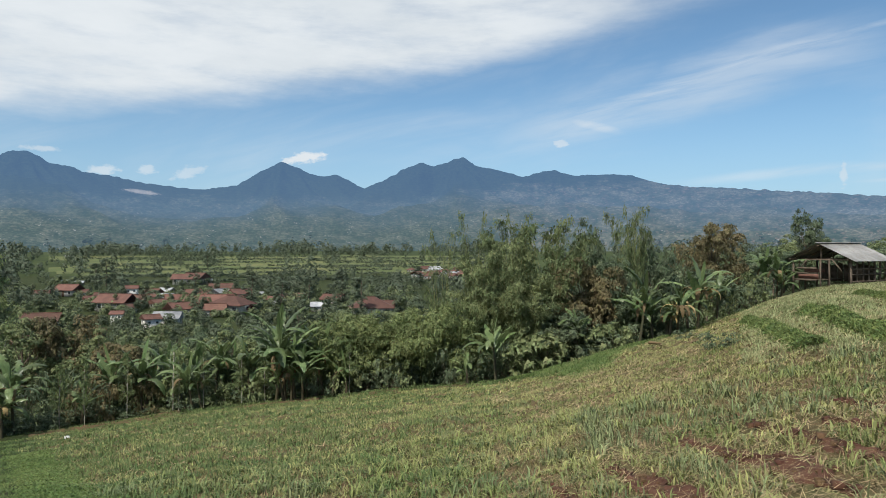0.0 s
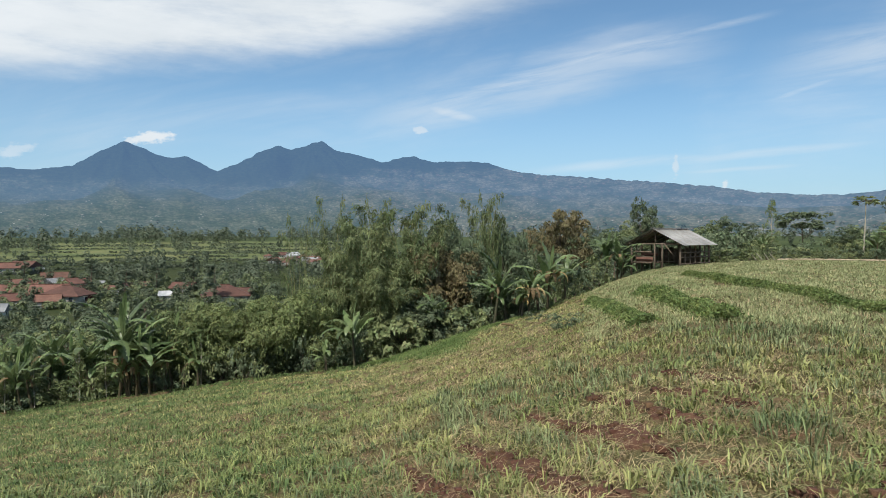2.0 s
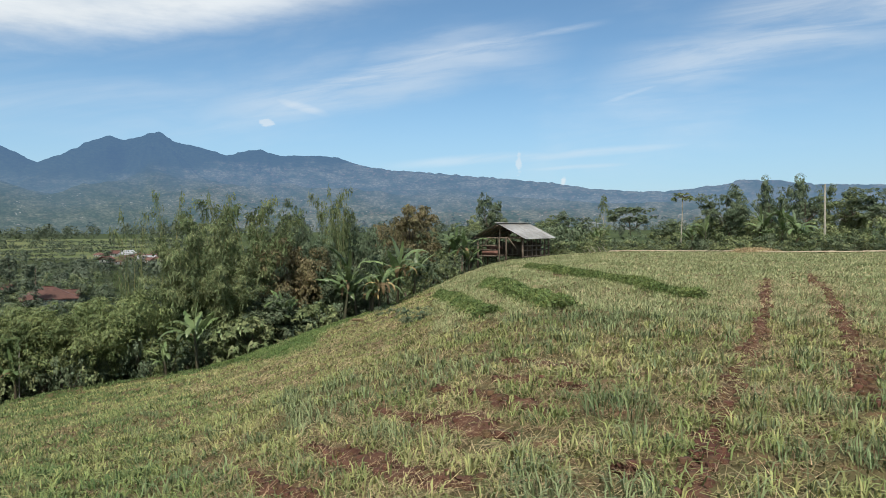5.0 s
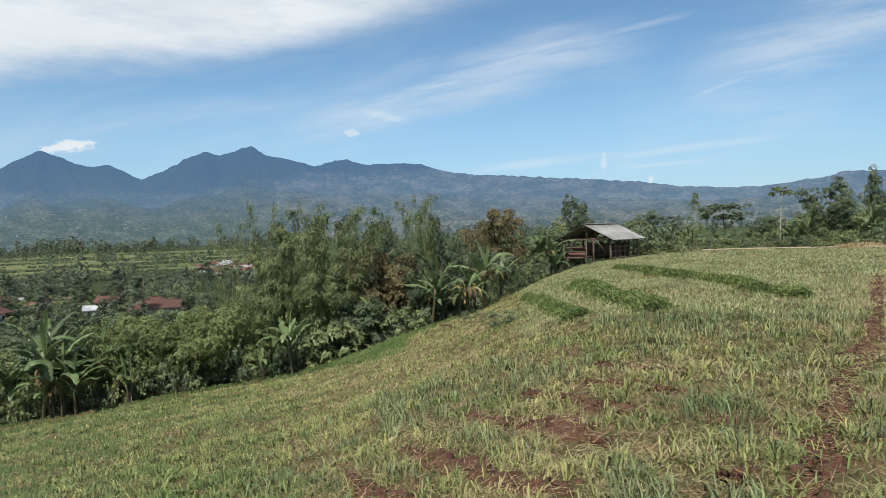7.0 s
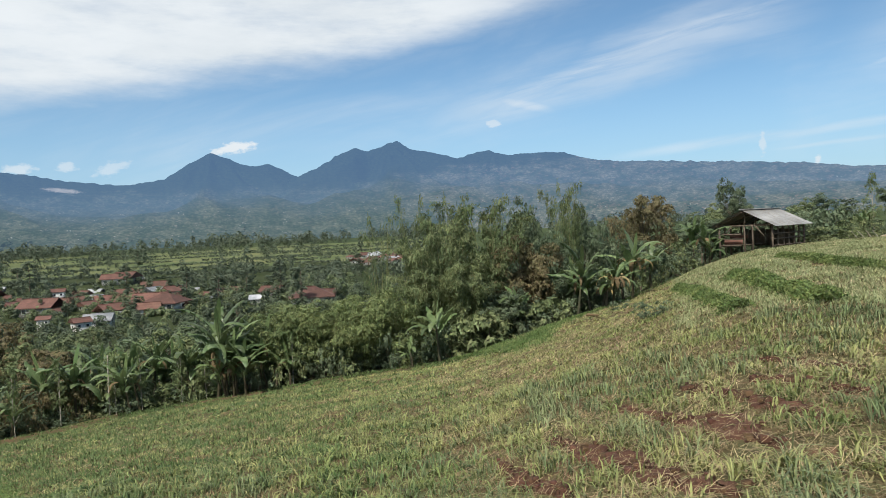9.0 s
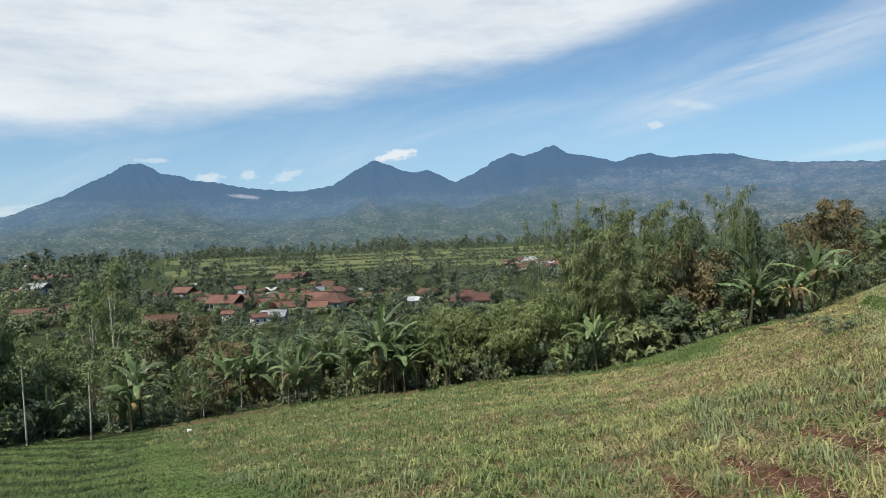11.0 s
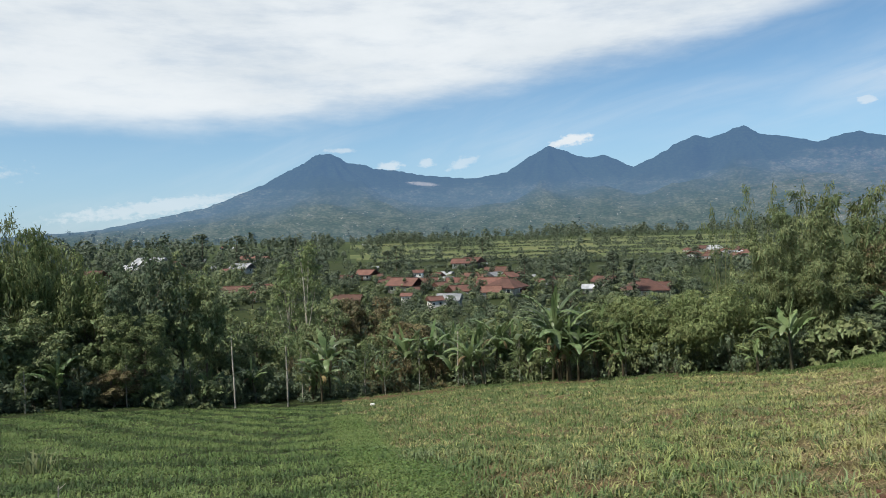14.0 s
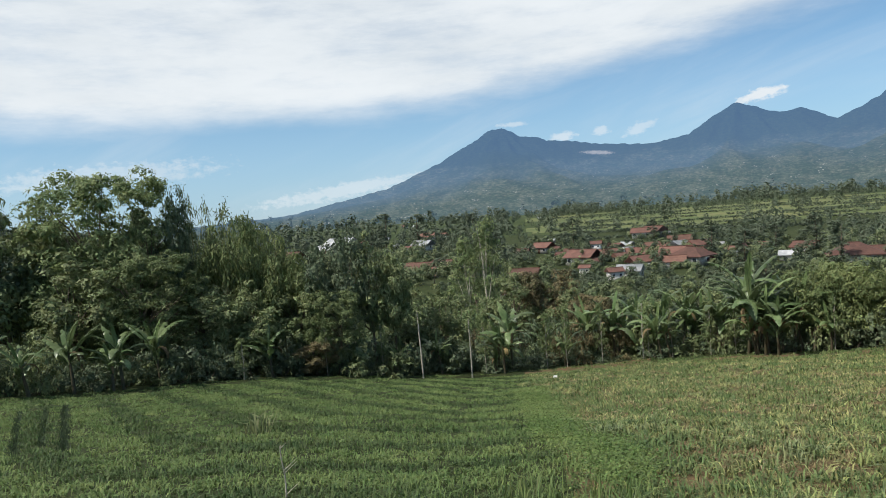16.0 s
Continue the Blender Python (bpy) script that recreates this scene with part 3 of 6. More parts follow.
def clumped(centres, radii, count, length, width, up=0.3, droop=0.15):
    """Leaves over the outside of many overlapping clumps."""
    C, D, N = [], [], []
    for c, r in zip(centres, radii):
        k = max(8, int(count * rng.uniform(0.7, 1.3)))
        twig = unit(rng.normal(size=(max(3, k // 9), 3)) + np.array([0, 0, up + 0.25]))
        v = unit(twig[rng.integers(0, len(twig), k)] + rng.normal(size=(k, 3)) * 0.26)
        rad = r * rng.uniform(0.62, 1.12, size=(k, 1)) * np.array([[1.15, 1.15, 0.8]])
        C.append(c + v * rad)
        D.append(np.cross(v, rng.normal(size=(k, 3))) + np.array([0, 0, -0.35]) + v * 0.3)
        N.append(v + np.array([0, 0, 0.35]))
    C, D, N = np.concatenate(C), np.concatenate(D), np.concatenate(N)
    n = len(C)
    return leaf_slips(C, D, length * rng.uniform(0.6, 1.3, n), width * rng.uniform(0.6, 1.3, n), droop, N)


def tree(name, label, leaf, bark, tall=8.0, wide=3.0, low=0.3, clumps=60, count=60, length=0.22, width=0.12, shape="round", thick=0.14, droop=0.15, culms=False):
    """A tapered trunk with limbs, and a crown of many small leaves with an uneven outline."""
    root = tagged(new(name), label, "tree")
    wood = Soup()
    trunk_top = tall * (0.62 if shape != "slender" else 0.92)
    P, R = limb((0, 0, -0.3), (rng.normal() * 0.06, rng.normal() * 0.06, 1), trunk_top + 0.3, thick, thick * 0.35, 0.12, 9)
    wood.add(*tube(P, R, 8))
    centres, radii = [], []
    boughs = [unit(rng.normal(size=3)) * rng.uniform(0.5, 0.86) for _ in range(max(7, clumps // 6))]
    for i in range(clumps):
        a, q = rng.uniform(0, 2 * np.pi), rng.uniform()
        if shape == "round":
            v = boughs[i % len(boughs)] + unit(rng.normal(size=3)) * rng.uniform(0.12, 0.30)
            c = np.array([v[0] * wide, v[1] * wide, tall * (0.5 + low / 2) + v[2] * tall * (0.5 - low / 2) * 0.92])
            r = wide * rng.uniform(0.12, 0.22)
        elif shape == "layered":
            level = rng.integers(0, 6) / 5 + rng.normal() * 0.06
            reach = wide * (0.45 + 0.55 * math.sin(math.pi * (0.2 + 0.52 * level))) * math.sqrt(rng.uniform(0.05, 1))
            c = np.array([math.cos(a) * reach, math.sin(a) * reach, tall * (low + (1 - low) * level * 0.95) - reach * 0.1])
            r = wide * rng.uniform(0.10, 0.17)
        else:
            h = low + (1 - low) * q
            reach = wide * (0.25 + 0.75 * math.sin(math.pi * min(1, h * 0.8 + 0.15))) * math.sqrt(rng.uniform())
            c = np.array([math.cos(a) * reach, math.sin(a) * reach, tall * h])
            r = wide * rng.uniform(0.22, 0.36)
        centres.append(c)
        radii.append(r)
        if i % (6 if length < 0.3 else 11) == 0:
            j = int(np.clip((c[2] * 0.7 / trunk_top) * 8, 2, 8))
            b = P[j]
            Q = b + (c - b) * np.linspace(0, 1, 6)[:, None] + rng.normal(size=(6, 3)) * 0.06 * np.linspace(0, 1, 6)[:, None] + np.array([0, 0, 1]) * (np.sin(np.linspace(0, np.pi, 6)) * -0.2)[:, None]
            if culms:
                part("culm", mesh_of("culm", *tube(Q, np.linspace(thick * 0.35, thick * 0.07, 6), 4), bark, smooth=True), root)
            else:
                wood.add(*tube(Q, np.linspace(thick * 0.35, thick * 0.07, 6), 4))
    part("trunk", wood.mesh("trunk", bark, True), root)
    V, F = clumped(np.array(centres), radii, count, length, width, 0.35, droop)
    part("crown", mesh_of("crown", V, F, leaf), root)
    root["tall"], root["wide"] = float(np.percentile(V[:, 2], 99.4)), float(np.percentile(np.hypot(V[:, 0], V[:, 1]), 96))
    return root


def bamboo(name, label, leaf, tall=8.0, culms=30, wide=2.4, dense=480, low=0.16):
    """A clump of arching culms with hanging narrow leaves."""
    root = tagged(new(name), label, "bamboo")
    C, D, N = [], [], []
    for i in range(culms):
        a, h = rng.uniform(0, 2 * np.pi), tall * rng.uniform(0.55, 1.0)
        reach = wide * rng.uniform(0.2, 1.0)
        b = np.array([math.cos(a), math.sin(a), 0]) * rng.uniform(0.1, 0.7)
        u = np.linspace(0, 1, 10)[:, None]
        out = np.array([math.cos(a + 0.3), math.sin(a + 0.3), 0])
        P = b + out * reach * u ** 2.6 + np.array([0, 0, 1.0]) * h * (u - 0.22 * u ** 5)
        P[:, 2] -= 0.2 * (1 - u[:, 0])
        V, F = tube(P, np.linspace(0.04, 0.006, 10), 5)
        part("culm", mesh_of("culm", V, F, M_CULM, smooth=True), root)
        for j in range(20):
            k = int(dense / 20 * rng.uniform(0.6, 1.5))
            t = low + (1 - low) * rng.uniform() ** 0.8
            at = np.array([np.interp(t, u[:, 0], P[:, m]) for m in range(3)])
            side = unit(rng.normal(size=3) * np.array([1, 1, 0.25]) + out * 0.5 * t)
            long = rng.uniform(0.45, 0.95) * (1.15 - 0.65 * t)
            q = rng.uniform(0.1, 1, (k, 1))
            C.append(at + side * long * q + np.array([0, 0, 0.22]) * long * np.sin(q * 2.6) - np.array([0, 0, 0.30]) * long * q ** 3 + rng.normal(size=(k, 3)) * 0.10)
            D.append(side * 0.7 + np.array([0, 0, -0.42]) + rng.normal(size=(k, 3)) * 0.62)
            N.append(np.repeat([side + np.array([0, 0, 0.7])], k, 0))
    C, D, N = np.concatenate(C), np.concatenate(D), np.concatenate(N)
    n = len(C)
    V, F = leaf_slips(C, D, rng.uniform(0.13, 0.26, n), rng.uniform(0.05, 0.085, n), 0.22, N)
    part("crown", mesh_of("crown", V, F, leaf), root)
    root["tall"], root["wide"] = float(np.percentile(V[:, 2], 99.4)), float(np.percentile(np.hypot(V[:, 0], V[:, 1]), 93))
    return root


def bush(name, label, leaf, tall=1.6, wide=1.3, clumps=22, count=46, length=0.14, width=0.10):
    """A low shrub of leaves on short stems."""
    root = tagged(new(name), label, "shrub")
    wood = Soup()
    cs = []
    for i in range(clumps):
        v = unit(rng.normal(size=3))
        cs.append(np.array([v[0] * wide * 0.75, v[1] * wide * 0.75, tall * (0.45 + 0.42 * v[2])]))
        if i % 3 == 0:
            Q = np.linspace(0, 1, 4)[:, None] * cs[-1] + np.array([0, 0, -0.1])
            wood.add(*tube(Q, np.linspace(0.02, 0.006, 4), 5))
    part("woody_base", wood.mesh("woody_base", M_BARK, True), root)
    V, F = clumped(np.array(cs), rng.uniform(0.25, 0.45, clumps) * wide * 0.8, count, length, width)
    V[:, 2] = np.maximum(V[:, 2], 0.02)
    part("foliage", mesh_of("foliage", V, F, leaf), root)
    root["tall"], root["wide"] = tall, wide
    return root


def banana_leaf_mesh(length, width, arch, torn, material, seed):
    """A long leaf with a midrib that arches over, its blade torn here and there."""
    r = np.random.default_rng(seed)
    n = 12
    u = np.linspace(0, 1, n)
    ang = math.radians(80) - arch * u ** 1.2
    step = length / (n - 1)
    x = np.concatenate([[0], np.cumsum(np.cos(ang[:-1]) * step)])
    z = np.concatenate([[0], np.cumsum(np.sin(ang[:-1]) * step)])
    half = width / 2 * np.where(u < 0.14, 0.08, np.sin(np.pi * np.clip((u - 0.10) / 0.9, 0, 1)) ** 0.55)
    V, F = [], []
    for side in (-1, 1):
        for i in range(n - 1):
            gap = r.uniform() < torn
            sag = r.uniform(0.1, 0.5) if gap else 0.12
            b = len(V)
            cut = 0.45 if gap else 1.0
            for k, w0 in ((i, half[i]), (i + 1, half[i + 1] * cut)):
                V += [(x[k], 0.0, z[k]), (x[k], side * w0 * 0.55, z[k] + w0 * 0.12), (x[k] + (0.03 if gap else 0), side * w0, z[k] - w0 * sag)]
            F += [(b, b + 1, b + 4, b + 3), (b + 1, b + 2, b + 5, b + 4)]
    T, Q = tube(np.stack([x, 0 * x, z - 0.012], 1), np.linspace(0.026, 0.006, n), 4)
    V, F = np.concatenate([np.array(V), T]), np.concatenate([np.array(F), Q + len(V)])
    return mesh_of("banana_leaf", V, F, material, smooth=True)


LEAVES = [banana_leaf_mesh(1.8, 0.40, 0.65, 0.35, M_BANANA, 1), banana_leaf_mesh(2.1, 0.42, 1.35, 0.5, M_BANANA, 2), banana_leaf_mesh(2.0, 0.38, 2.3, 0.6, M_BANANA, 3), banana_leaf_mesh(1.5, 0.18, 0.25, 0.0, M_BANANA, 4)]
DEAD = [banana_leaf_mesh(1.7, 0.30, 3.0, 0.5, M_DEAD, 5), banana_leaf_mesh(1.4, 0.22, 3.2, 0.5, M_DEAD, 6), banana_leaf_mesh(1.6, 0.24, 2.9, 0.5, M_GOLD, 7)]


def banana(label, tall, stems=1, leaves=8, dead=2, seed=0, lean=0.0):
    """Banana plant: soft stems and big arching leaves, each leaf a piece of its own."""
    r = np.random.default_rng(seed)
    root = tagged(new("banana_plant"), label, "banana plant")
    for s in range(stems):
        h = tall * (1 if s == 0 else r.uniform(0.55, 0.9))
        a = r.uniform(0, 6.28)
        b = np.array([math.cos(a), math.sin(a), 0]) * (0 if s == 0 else r.uniform(0.3, 0.7))
        tilt = np.array([lean + r.normal() * 0.08, r.normal() * 0.08, 1.0])
        P = b + np.linspace(-0.05, 1, 6)[:, None] * tilt * h * 0.56
        V, F = tube(P, np.linspace(0.08, 0.04, 6), 7)
        part("stem", mesh_of("stem", V, F, M_STEM, smooth=True), root)
        top, size = P[-1], (h / 3.4) ** 0.7
        for i in range(leaves):
            me = LEAVES[3] if i == 0 else LEAVES[int(r.integers(0, 3))]
            ob = part("leaf", me, root)
            k = size * r.uniform(0.8, 1.12)
            ob.matrix_basis = Matrix.Translation(top - np.array([0, 0, 0.09 * i * size])) @ Euler((r.normal() * 0.15, r.normal() * 0.12 - 0.15 * (i == 0) + r.uniform(-0.05, 0.5) * (i > 0), i * 2.4 + r.uniform(-0.5, 0.5))).to_matrix().to_4x4() @ Matrix.Scale(k, 4)
        for i in range(dead):
            ob = part("dead_leaf", DEAD[2 if dead > 3 and i % 3 else i % 2], root, "dry brown hanging leaf")
            ob.matrix_basis = Matrix.Translation(top - np.array([0, 0, 0.25 * size])) @ Euler((0, 0.5, r.uniform(0, 6.28))).to_matrix().to_4x4() @ Matrix.Scale(size * (r.uniform(0.55, 0.8) if dead < 5 else r.uniform(0.75, 1.0)), 4)
    root["tall"], root["wide"] = tall, 1.6
    return root


def plant(model, az, d, el=None, wide=None, tall=None, label="", sink=0.05):
    """A copy of a model at a bearing and distance, sized so that its top reaches an angle above eye level."""
    p = spot(az, d)
    h = tall if tall else max(0.8, height_to(az, d, el))
    kz = h / model["tall"]
    kx = wide / model["wide"] if wide else kz
    m = Matrix.Translation(p - Vector((0, 0, sink))) @ Matrix.Rotation(rng.uniform(0, 6.28), 4, "Z") @ Matrix.Diagonal((kx, kx, kz, 1))
    ob = copy_thing(model, m)
    return tagged(ob, label)


def field_d(az, el):
    """How far off the field is met, looking down at an angle."""
    far = float(edge_at(az))
    s = math.tan(radians(float(np.interp(az, EDGE[:, 0], EDGE[:, 2]))))
    return EYE / ((EYE + far * s) / far - math.tan(radians(el)))


def retire(*models):
    """Takes the pattern models away once they have been copied."""
    for m in models:
        for o in (*m.children_recursive, m):
            bpy.data.objects.remove(o)


ROUND = tree("broadleaf_tree", "dense green broadleaf tree at the field edge", M_BROAD, M_BARK, 8, 3.0, 0.2, 95, 100, 0.19, 0.14)
DARK = tree("broadleaf_tree", "dark green glossy-leaved tree at the field edge", M_DARK, M_BARK, 8, 3.0, 0.12, 100, 98, 0.19, 0.14)
SLIM = tree("slender_tree", "slender young tree with a light green crown", M_FEATHER, M_PALE, 8, 1.5, 0.35, 50, 90, 0.16, 0.085, "slender", 0.10)
RUSTY = tree("broadleaf_tree", "tree with rusty brown-green leaves", M_BROWN, M_BARK, 6, 2.4, 0.1, 105, 140, 0.15, 0.11)
UMBRELLA = tree("umbrella_tree", "dark flat-topped tree with a bare leaning trunk", M_DARK, M_BARK, 6, 2.2, 0.72, 60, 90, 0.17, 0.12, "layered", 0.09)
LAYER = tree("feathery_tree", "tall feathery tree with layered light green crown", M_FEATHER, M_BARK, 12, 3.9, 0.2, 260, 170, 0.18, 0.11, "layered", 0.17)
BAMBOO = bamboo("bamboo_clump", "light green bamboo clump with drooping leafy culms", M_BAMBOO)
SPARSE = bamboo("bamboo_clump", "thin tall bamboo culms with sparse leaves", M_BAMBOO, 8, 9, 2.0, 200)
HEDGE = tree("bamboo_thicket", "dense fine-leaved yellowish green bamboo thicket", M_YELLOW, M_CULM, 4.5, 2.2, 0.0, 110, 110, 0.15, 0.062, thick=0.06, culms=True)
SHRUB = bush("shrub", "leafy green shrub in the undergrowth", M_BROAD)
DARKSHRUB = bush("shrub", "dark leafy shrub in the undergrowth", M_DARK)
CASSAVA = bush("cassava_shrub", "broad-leaved cassava shrub at the field edge", M_BROAD, 1.6, 1.2, 26, 34, 0.24, 0.16)
RUSTSHRUB = bush("shrub", "rusty brown-leaved shrub in the undergrowth", M_BROWN)
LIGHTSHRUB = bush("shrub", "light yellowish green shrub in the undergrowth", M_YELLOW, 1.6, 1.2, 22, 50, 0.16, 0.07)
MIDTREE = tree("broadleaf_tree", "green tree in the valley below the field", M_MID, M_BARK, 8, 3.2, 0.1, 46, 54, 0.32, 0.25)
MIDDARK = tree("broadleaf_tree", "dark green tree in the valley below the field", M_MIDDARK, M_BARK, 8, 3.0, 0.08, 46, 54, 0.32, 0.25)
MIDTALL = tree("tall_tree", "tall narrow dark tree rising above the valley", M_FAR, M_BARK, 12, 1.7, 0.12, 50, 60, 0.34, 0.24, "slender", 0.16)
MODELS = [UMBRELLA, ROUND, DARK, SLIM, RUSTY, LAYER, BAMBOO, SPARSE, HEDGE, SHRUB, DARKSHRUB, CASSAVA, RUSTSHRUB, LIGHTSHRUB, MIDTREE, MIDDARK, MIDTALL]

# The wall of trees along the lower edge of the field: model, bearing, distance, height of the top above eye level, half width.
for row in [
    (DARK, -72, 42, 3.6, 4.4), (ROUND, -68.4, 41, 3.6, 3.0), (ROUND, -65.4, 42, 3.2, 2.6), (LAYER, -62.5, 41, 5.2, 3.9), (ROUND, -59.6, 40, 3.1, 2.4), (DARK, -57.6, 41, 3.5, 1.7), (SPARSE, -55.6, 42, 3.6, 1.5), (SPARSE, -53.7, 42, 2.6, 1.4),
    (HEDGE, -53.1, 40, 1.3, 2.2), (HEDGE, -50.8, 40, 0.1, 1.9), (HEDGE, -49.5, 39, -1.9, 1.8), (ROUND, -64, 37, -0.5, 2.6), (LAYER, -60.0, 37, -0.8, 2.6), (ROUND, -55.8, 37.5, -3.2, 2.4), (ROUND, -52.6, 37, -3.8, 2.0), (ROUND, -48.4, 38, -3.6, 1.8),
    (DARK, -46.6, 38.5, -1.6, 1.7), (DARK, -44.7, 39, -0.35, 2.0), (ROUND, -42.5, 39, -0.8, 1.8), (ROUND, -40.9, 40, -1.9, 1.4), (LAYER, -45.6, 36.6, -5.0, 1.5), (RUSTY, -47.3, 36, -8.8, 1.1), (ROUND, -39.2, 42, -5.2, 2.0),
    (ROUND, -36.8, 45, -5.4, 2.3), (SLIM, -33.0, 56, -0.2, 2.1), (SLIM, -34.6, 57, -1.6, 1.9), (ROUND, -30.6, 49, -4.4, 2.6), (RUSTY, -28.4, 50, -4.8, 2.2), (ROUND, -26, 48, -6.0, 2.4),
    (ROUND, -22.6, 49, -6.6, 2.5), (DARK, -20.0, 47, -6.2, 2.2), (ROUND, -17.2, 46, -6.0, 2.3), (DARK, -14.6, 47, -6.0, 2.3), (RUSTY, -24.4, 44, -7.0, 1.8), (DARK, -10.0, 44, -6.2, 2.2),
    (HEDGE, -8.6, 38, -5.8, 2.1), (HEDGE, -6.2, 37.5, -5.2, 2.2), (HEDGE, -3.6, 36.5, -4.9, 2.2), (HEDGE, -1.0, 36, -4.8, 2.1), (HEDGE, 1.2, 36, -4.5, 2.0),
    (DARK, -5.0, 37, -7.5, 1.6), (SPARSE, -0.2, 40, 1.6, 1.1), (SPARSE, 2.4, 39, 3.0, 1.0), (BAMBOO, 3.5, 36, -0.4, 1.6), (SPARSE, 6.0, 38, 3.0, 0.9), (BAMBOO, 5.7, 36, 1.7, 1.8), (BAMBOO, 8.5, 36.5, 2.2, 1.8), (BAMBOO, 6.8, 34.5, -1.8, 1.5), (DARK, 8.4, 35, -3.8, 1.6),
    (DARK, 11.7, 39, 2.1, 1.5), (RUSTY, 10.9, 36.5, -0.6, 1.6), (RUSTY, 12.6, 37, -1.4, 1.3), (DARK, 10.0, 34.5, -5.0, 1.5), (SPARSE, 15.1, 40, 3.5, 0.9), (BAMBOO, 14.8, 41, 2.7, 0.9), (DARK, 13.8, 38, -0.5, 1.7), (DARK, 16.6, 41, 1.4, 1.3), (DARK, 15.6, 37, -3.0, 1.6),
    (DARK, 18.4, 46, -1.0, 1.8), (RUSTY, 19.5, 52, 0.4, 1.5), (RUSTY, 21.3, 46, 1.9, 1.7), (DARK, 20.6, 43, -1.4, 1.9), (DARK, 23.6, 50, -0.5, 1.8), (DARK, 22.8, 45, -2.0, 1.7), (DARK, 25.2, 53, 0.3, 1.7), (ROUND, 25.9, 55, 1.0, 1.9), (DARK, 27.4, 60, 2.8, 1.5), (DARK, 29.0, 60, -0.2, 2.0),
    (ROUND, 32.2, 66, 1.0, 1.9), (DARK, 33.9, 68, 1.25, 2.0), (ROUND, 36.0, 70, -0.2, 1.6), (UMBRELLA, 38.7, 58, 1.65, 1.9), (SPARSE, 36.4, 64, 0.4, 1.3), (DARK, 41.6, 60, 0.6, 1.4), (DARK, 45.6, 58, 3.05, 1.9), (ROUND, 44.4, 60, 1.2, 1.5), (ROUND, 47.4, 61, 1.0, 1.7),
    (DARK, 48.8, 66, 3.6, 1.4), (DARK, 51.2, 63, 3.6, 1.7), (ROUND, 53.6, 60, 2.6, 2.4), (DARK, 56.4, 58, 3.2, 2.8),
]:
    plant(row[0], *row[1:])

# Undergrowth along the edge.
for az in np.arange(-72, 24, 1.15):
    far = float(edge_at(az))
    if -30 < az < -12:
        low_top = rng.uniform(0.5, 1.1)
    else:
        low_top = rng.uniform(0.8, 2.2)
    plant(DARKSHRUB if rng.uniform() < 0.85 else SHRUB, az + rng.uniform(-0.4, 0.4), far + rng.uniform(1.6, 3.2), wide=rng.uniform(0.9, 1.4), tall=low_top)
for az in np.arange(-66, 20, 2.2):
    plant(DARKSHRUB if rng.uniform() < 0.85 else SHRUB, az, float(edge_at(az)) + rng.uniform(4, 8), wide=rng.uniform(1.2, 1.9), tall=rng.uniform(2.2, 3.4))
for az, d, h, w0 in ((7.0, 33.4, 1.8, 1.2), (8.2, 33.2, 1.7, 1.2), (12.6, 34.0, 1.3, 0.8), (13.9, 34.3, 1.2, 0.8), (9.3, 33.4, 1.1, 0.8), (-44.5, 36, 1.4, 1.0), (-41, 36.5, 1.3, 1.0)):
    plant(CASSAVA, az, d, wide=w0, tall=h)
for az in np.arange(33.5, 59, 0.85):
    plant(SHRUB if rng.uniform() < 0.6 else DARKSHRUB, az, float(edge_at(az)) + rng.uniform(1.5, 4.5), wide=rng.uniform(0.9, 1.6), tall=rng.uniform(0.9, 1.6))

for az in np.arange(42.0, 60, 0.8):
    plant(SHRUB if rng.uniform() < 0.65 else DARKSHRUB, az, float(edge_at(az)) + rng.uniform(5.5, 9.5), wide=rng.uniform(1.2, 1.8), tall=rng.uniform(1.8, 2.7))
for az in np.arange(26.5, 34.5, 0.75):
    plant(DARKSHRUB, az, 53 + rng.uniform(0, 4), wide=rng.uniform(1.3, 1.9), tall=rng.uniform(2.0, 2.8))
for k in range(58):
    az = rng.uniform(-34, 3) if k < 44 else rng.uniform(-68, -34)
    model = (LIGHTSHRUB, CASSAVA, RUSTSHRUB, LIGHTSHRUB, SHRUB)[k % 5]
    plant(model, az, float(edge_at(az)) + rng.uniform(1.5, 9.0), wide=rng.uniform(0.7, 1.2), tall=rng.uniform(1.3, 2.9))
# Bare pale poles of young trees in front of the thicket.
for az, d, top, w0 in [(a, float(edge_at(a)) + rng.uniform(0.6, 2.2), rng.uniform(-8.6, -6.6), rng.uniform(0.28, 0.5)) for a in (-28.6, -27.0, -24.2, -20.6, -18.8, -14.2, -8.9, -7.6, -42.0, -46.5, -53, 6.4, 7.7, -16.0, -33.6)]:
    plant(SLIM, az, d, top, w0, label="slender pale-stemmed young tree at the field edge")

# Low bushes added in place of the dark hollow in the eroded lip.
for (az, el), w0, h in (((21.3, -7.5), 0.6, 0.55), ((18.9, -6.9), 0.5, 0.5)):
    far = field_d(az, el)
    plant(DARKSHRUB, az, far, wide=w0, tall=h, label="dark low bush standing in for a hollow on the eroded lip of the field")

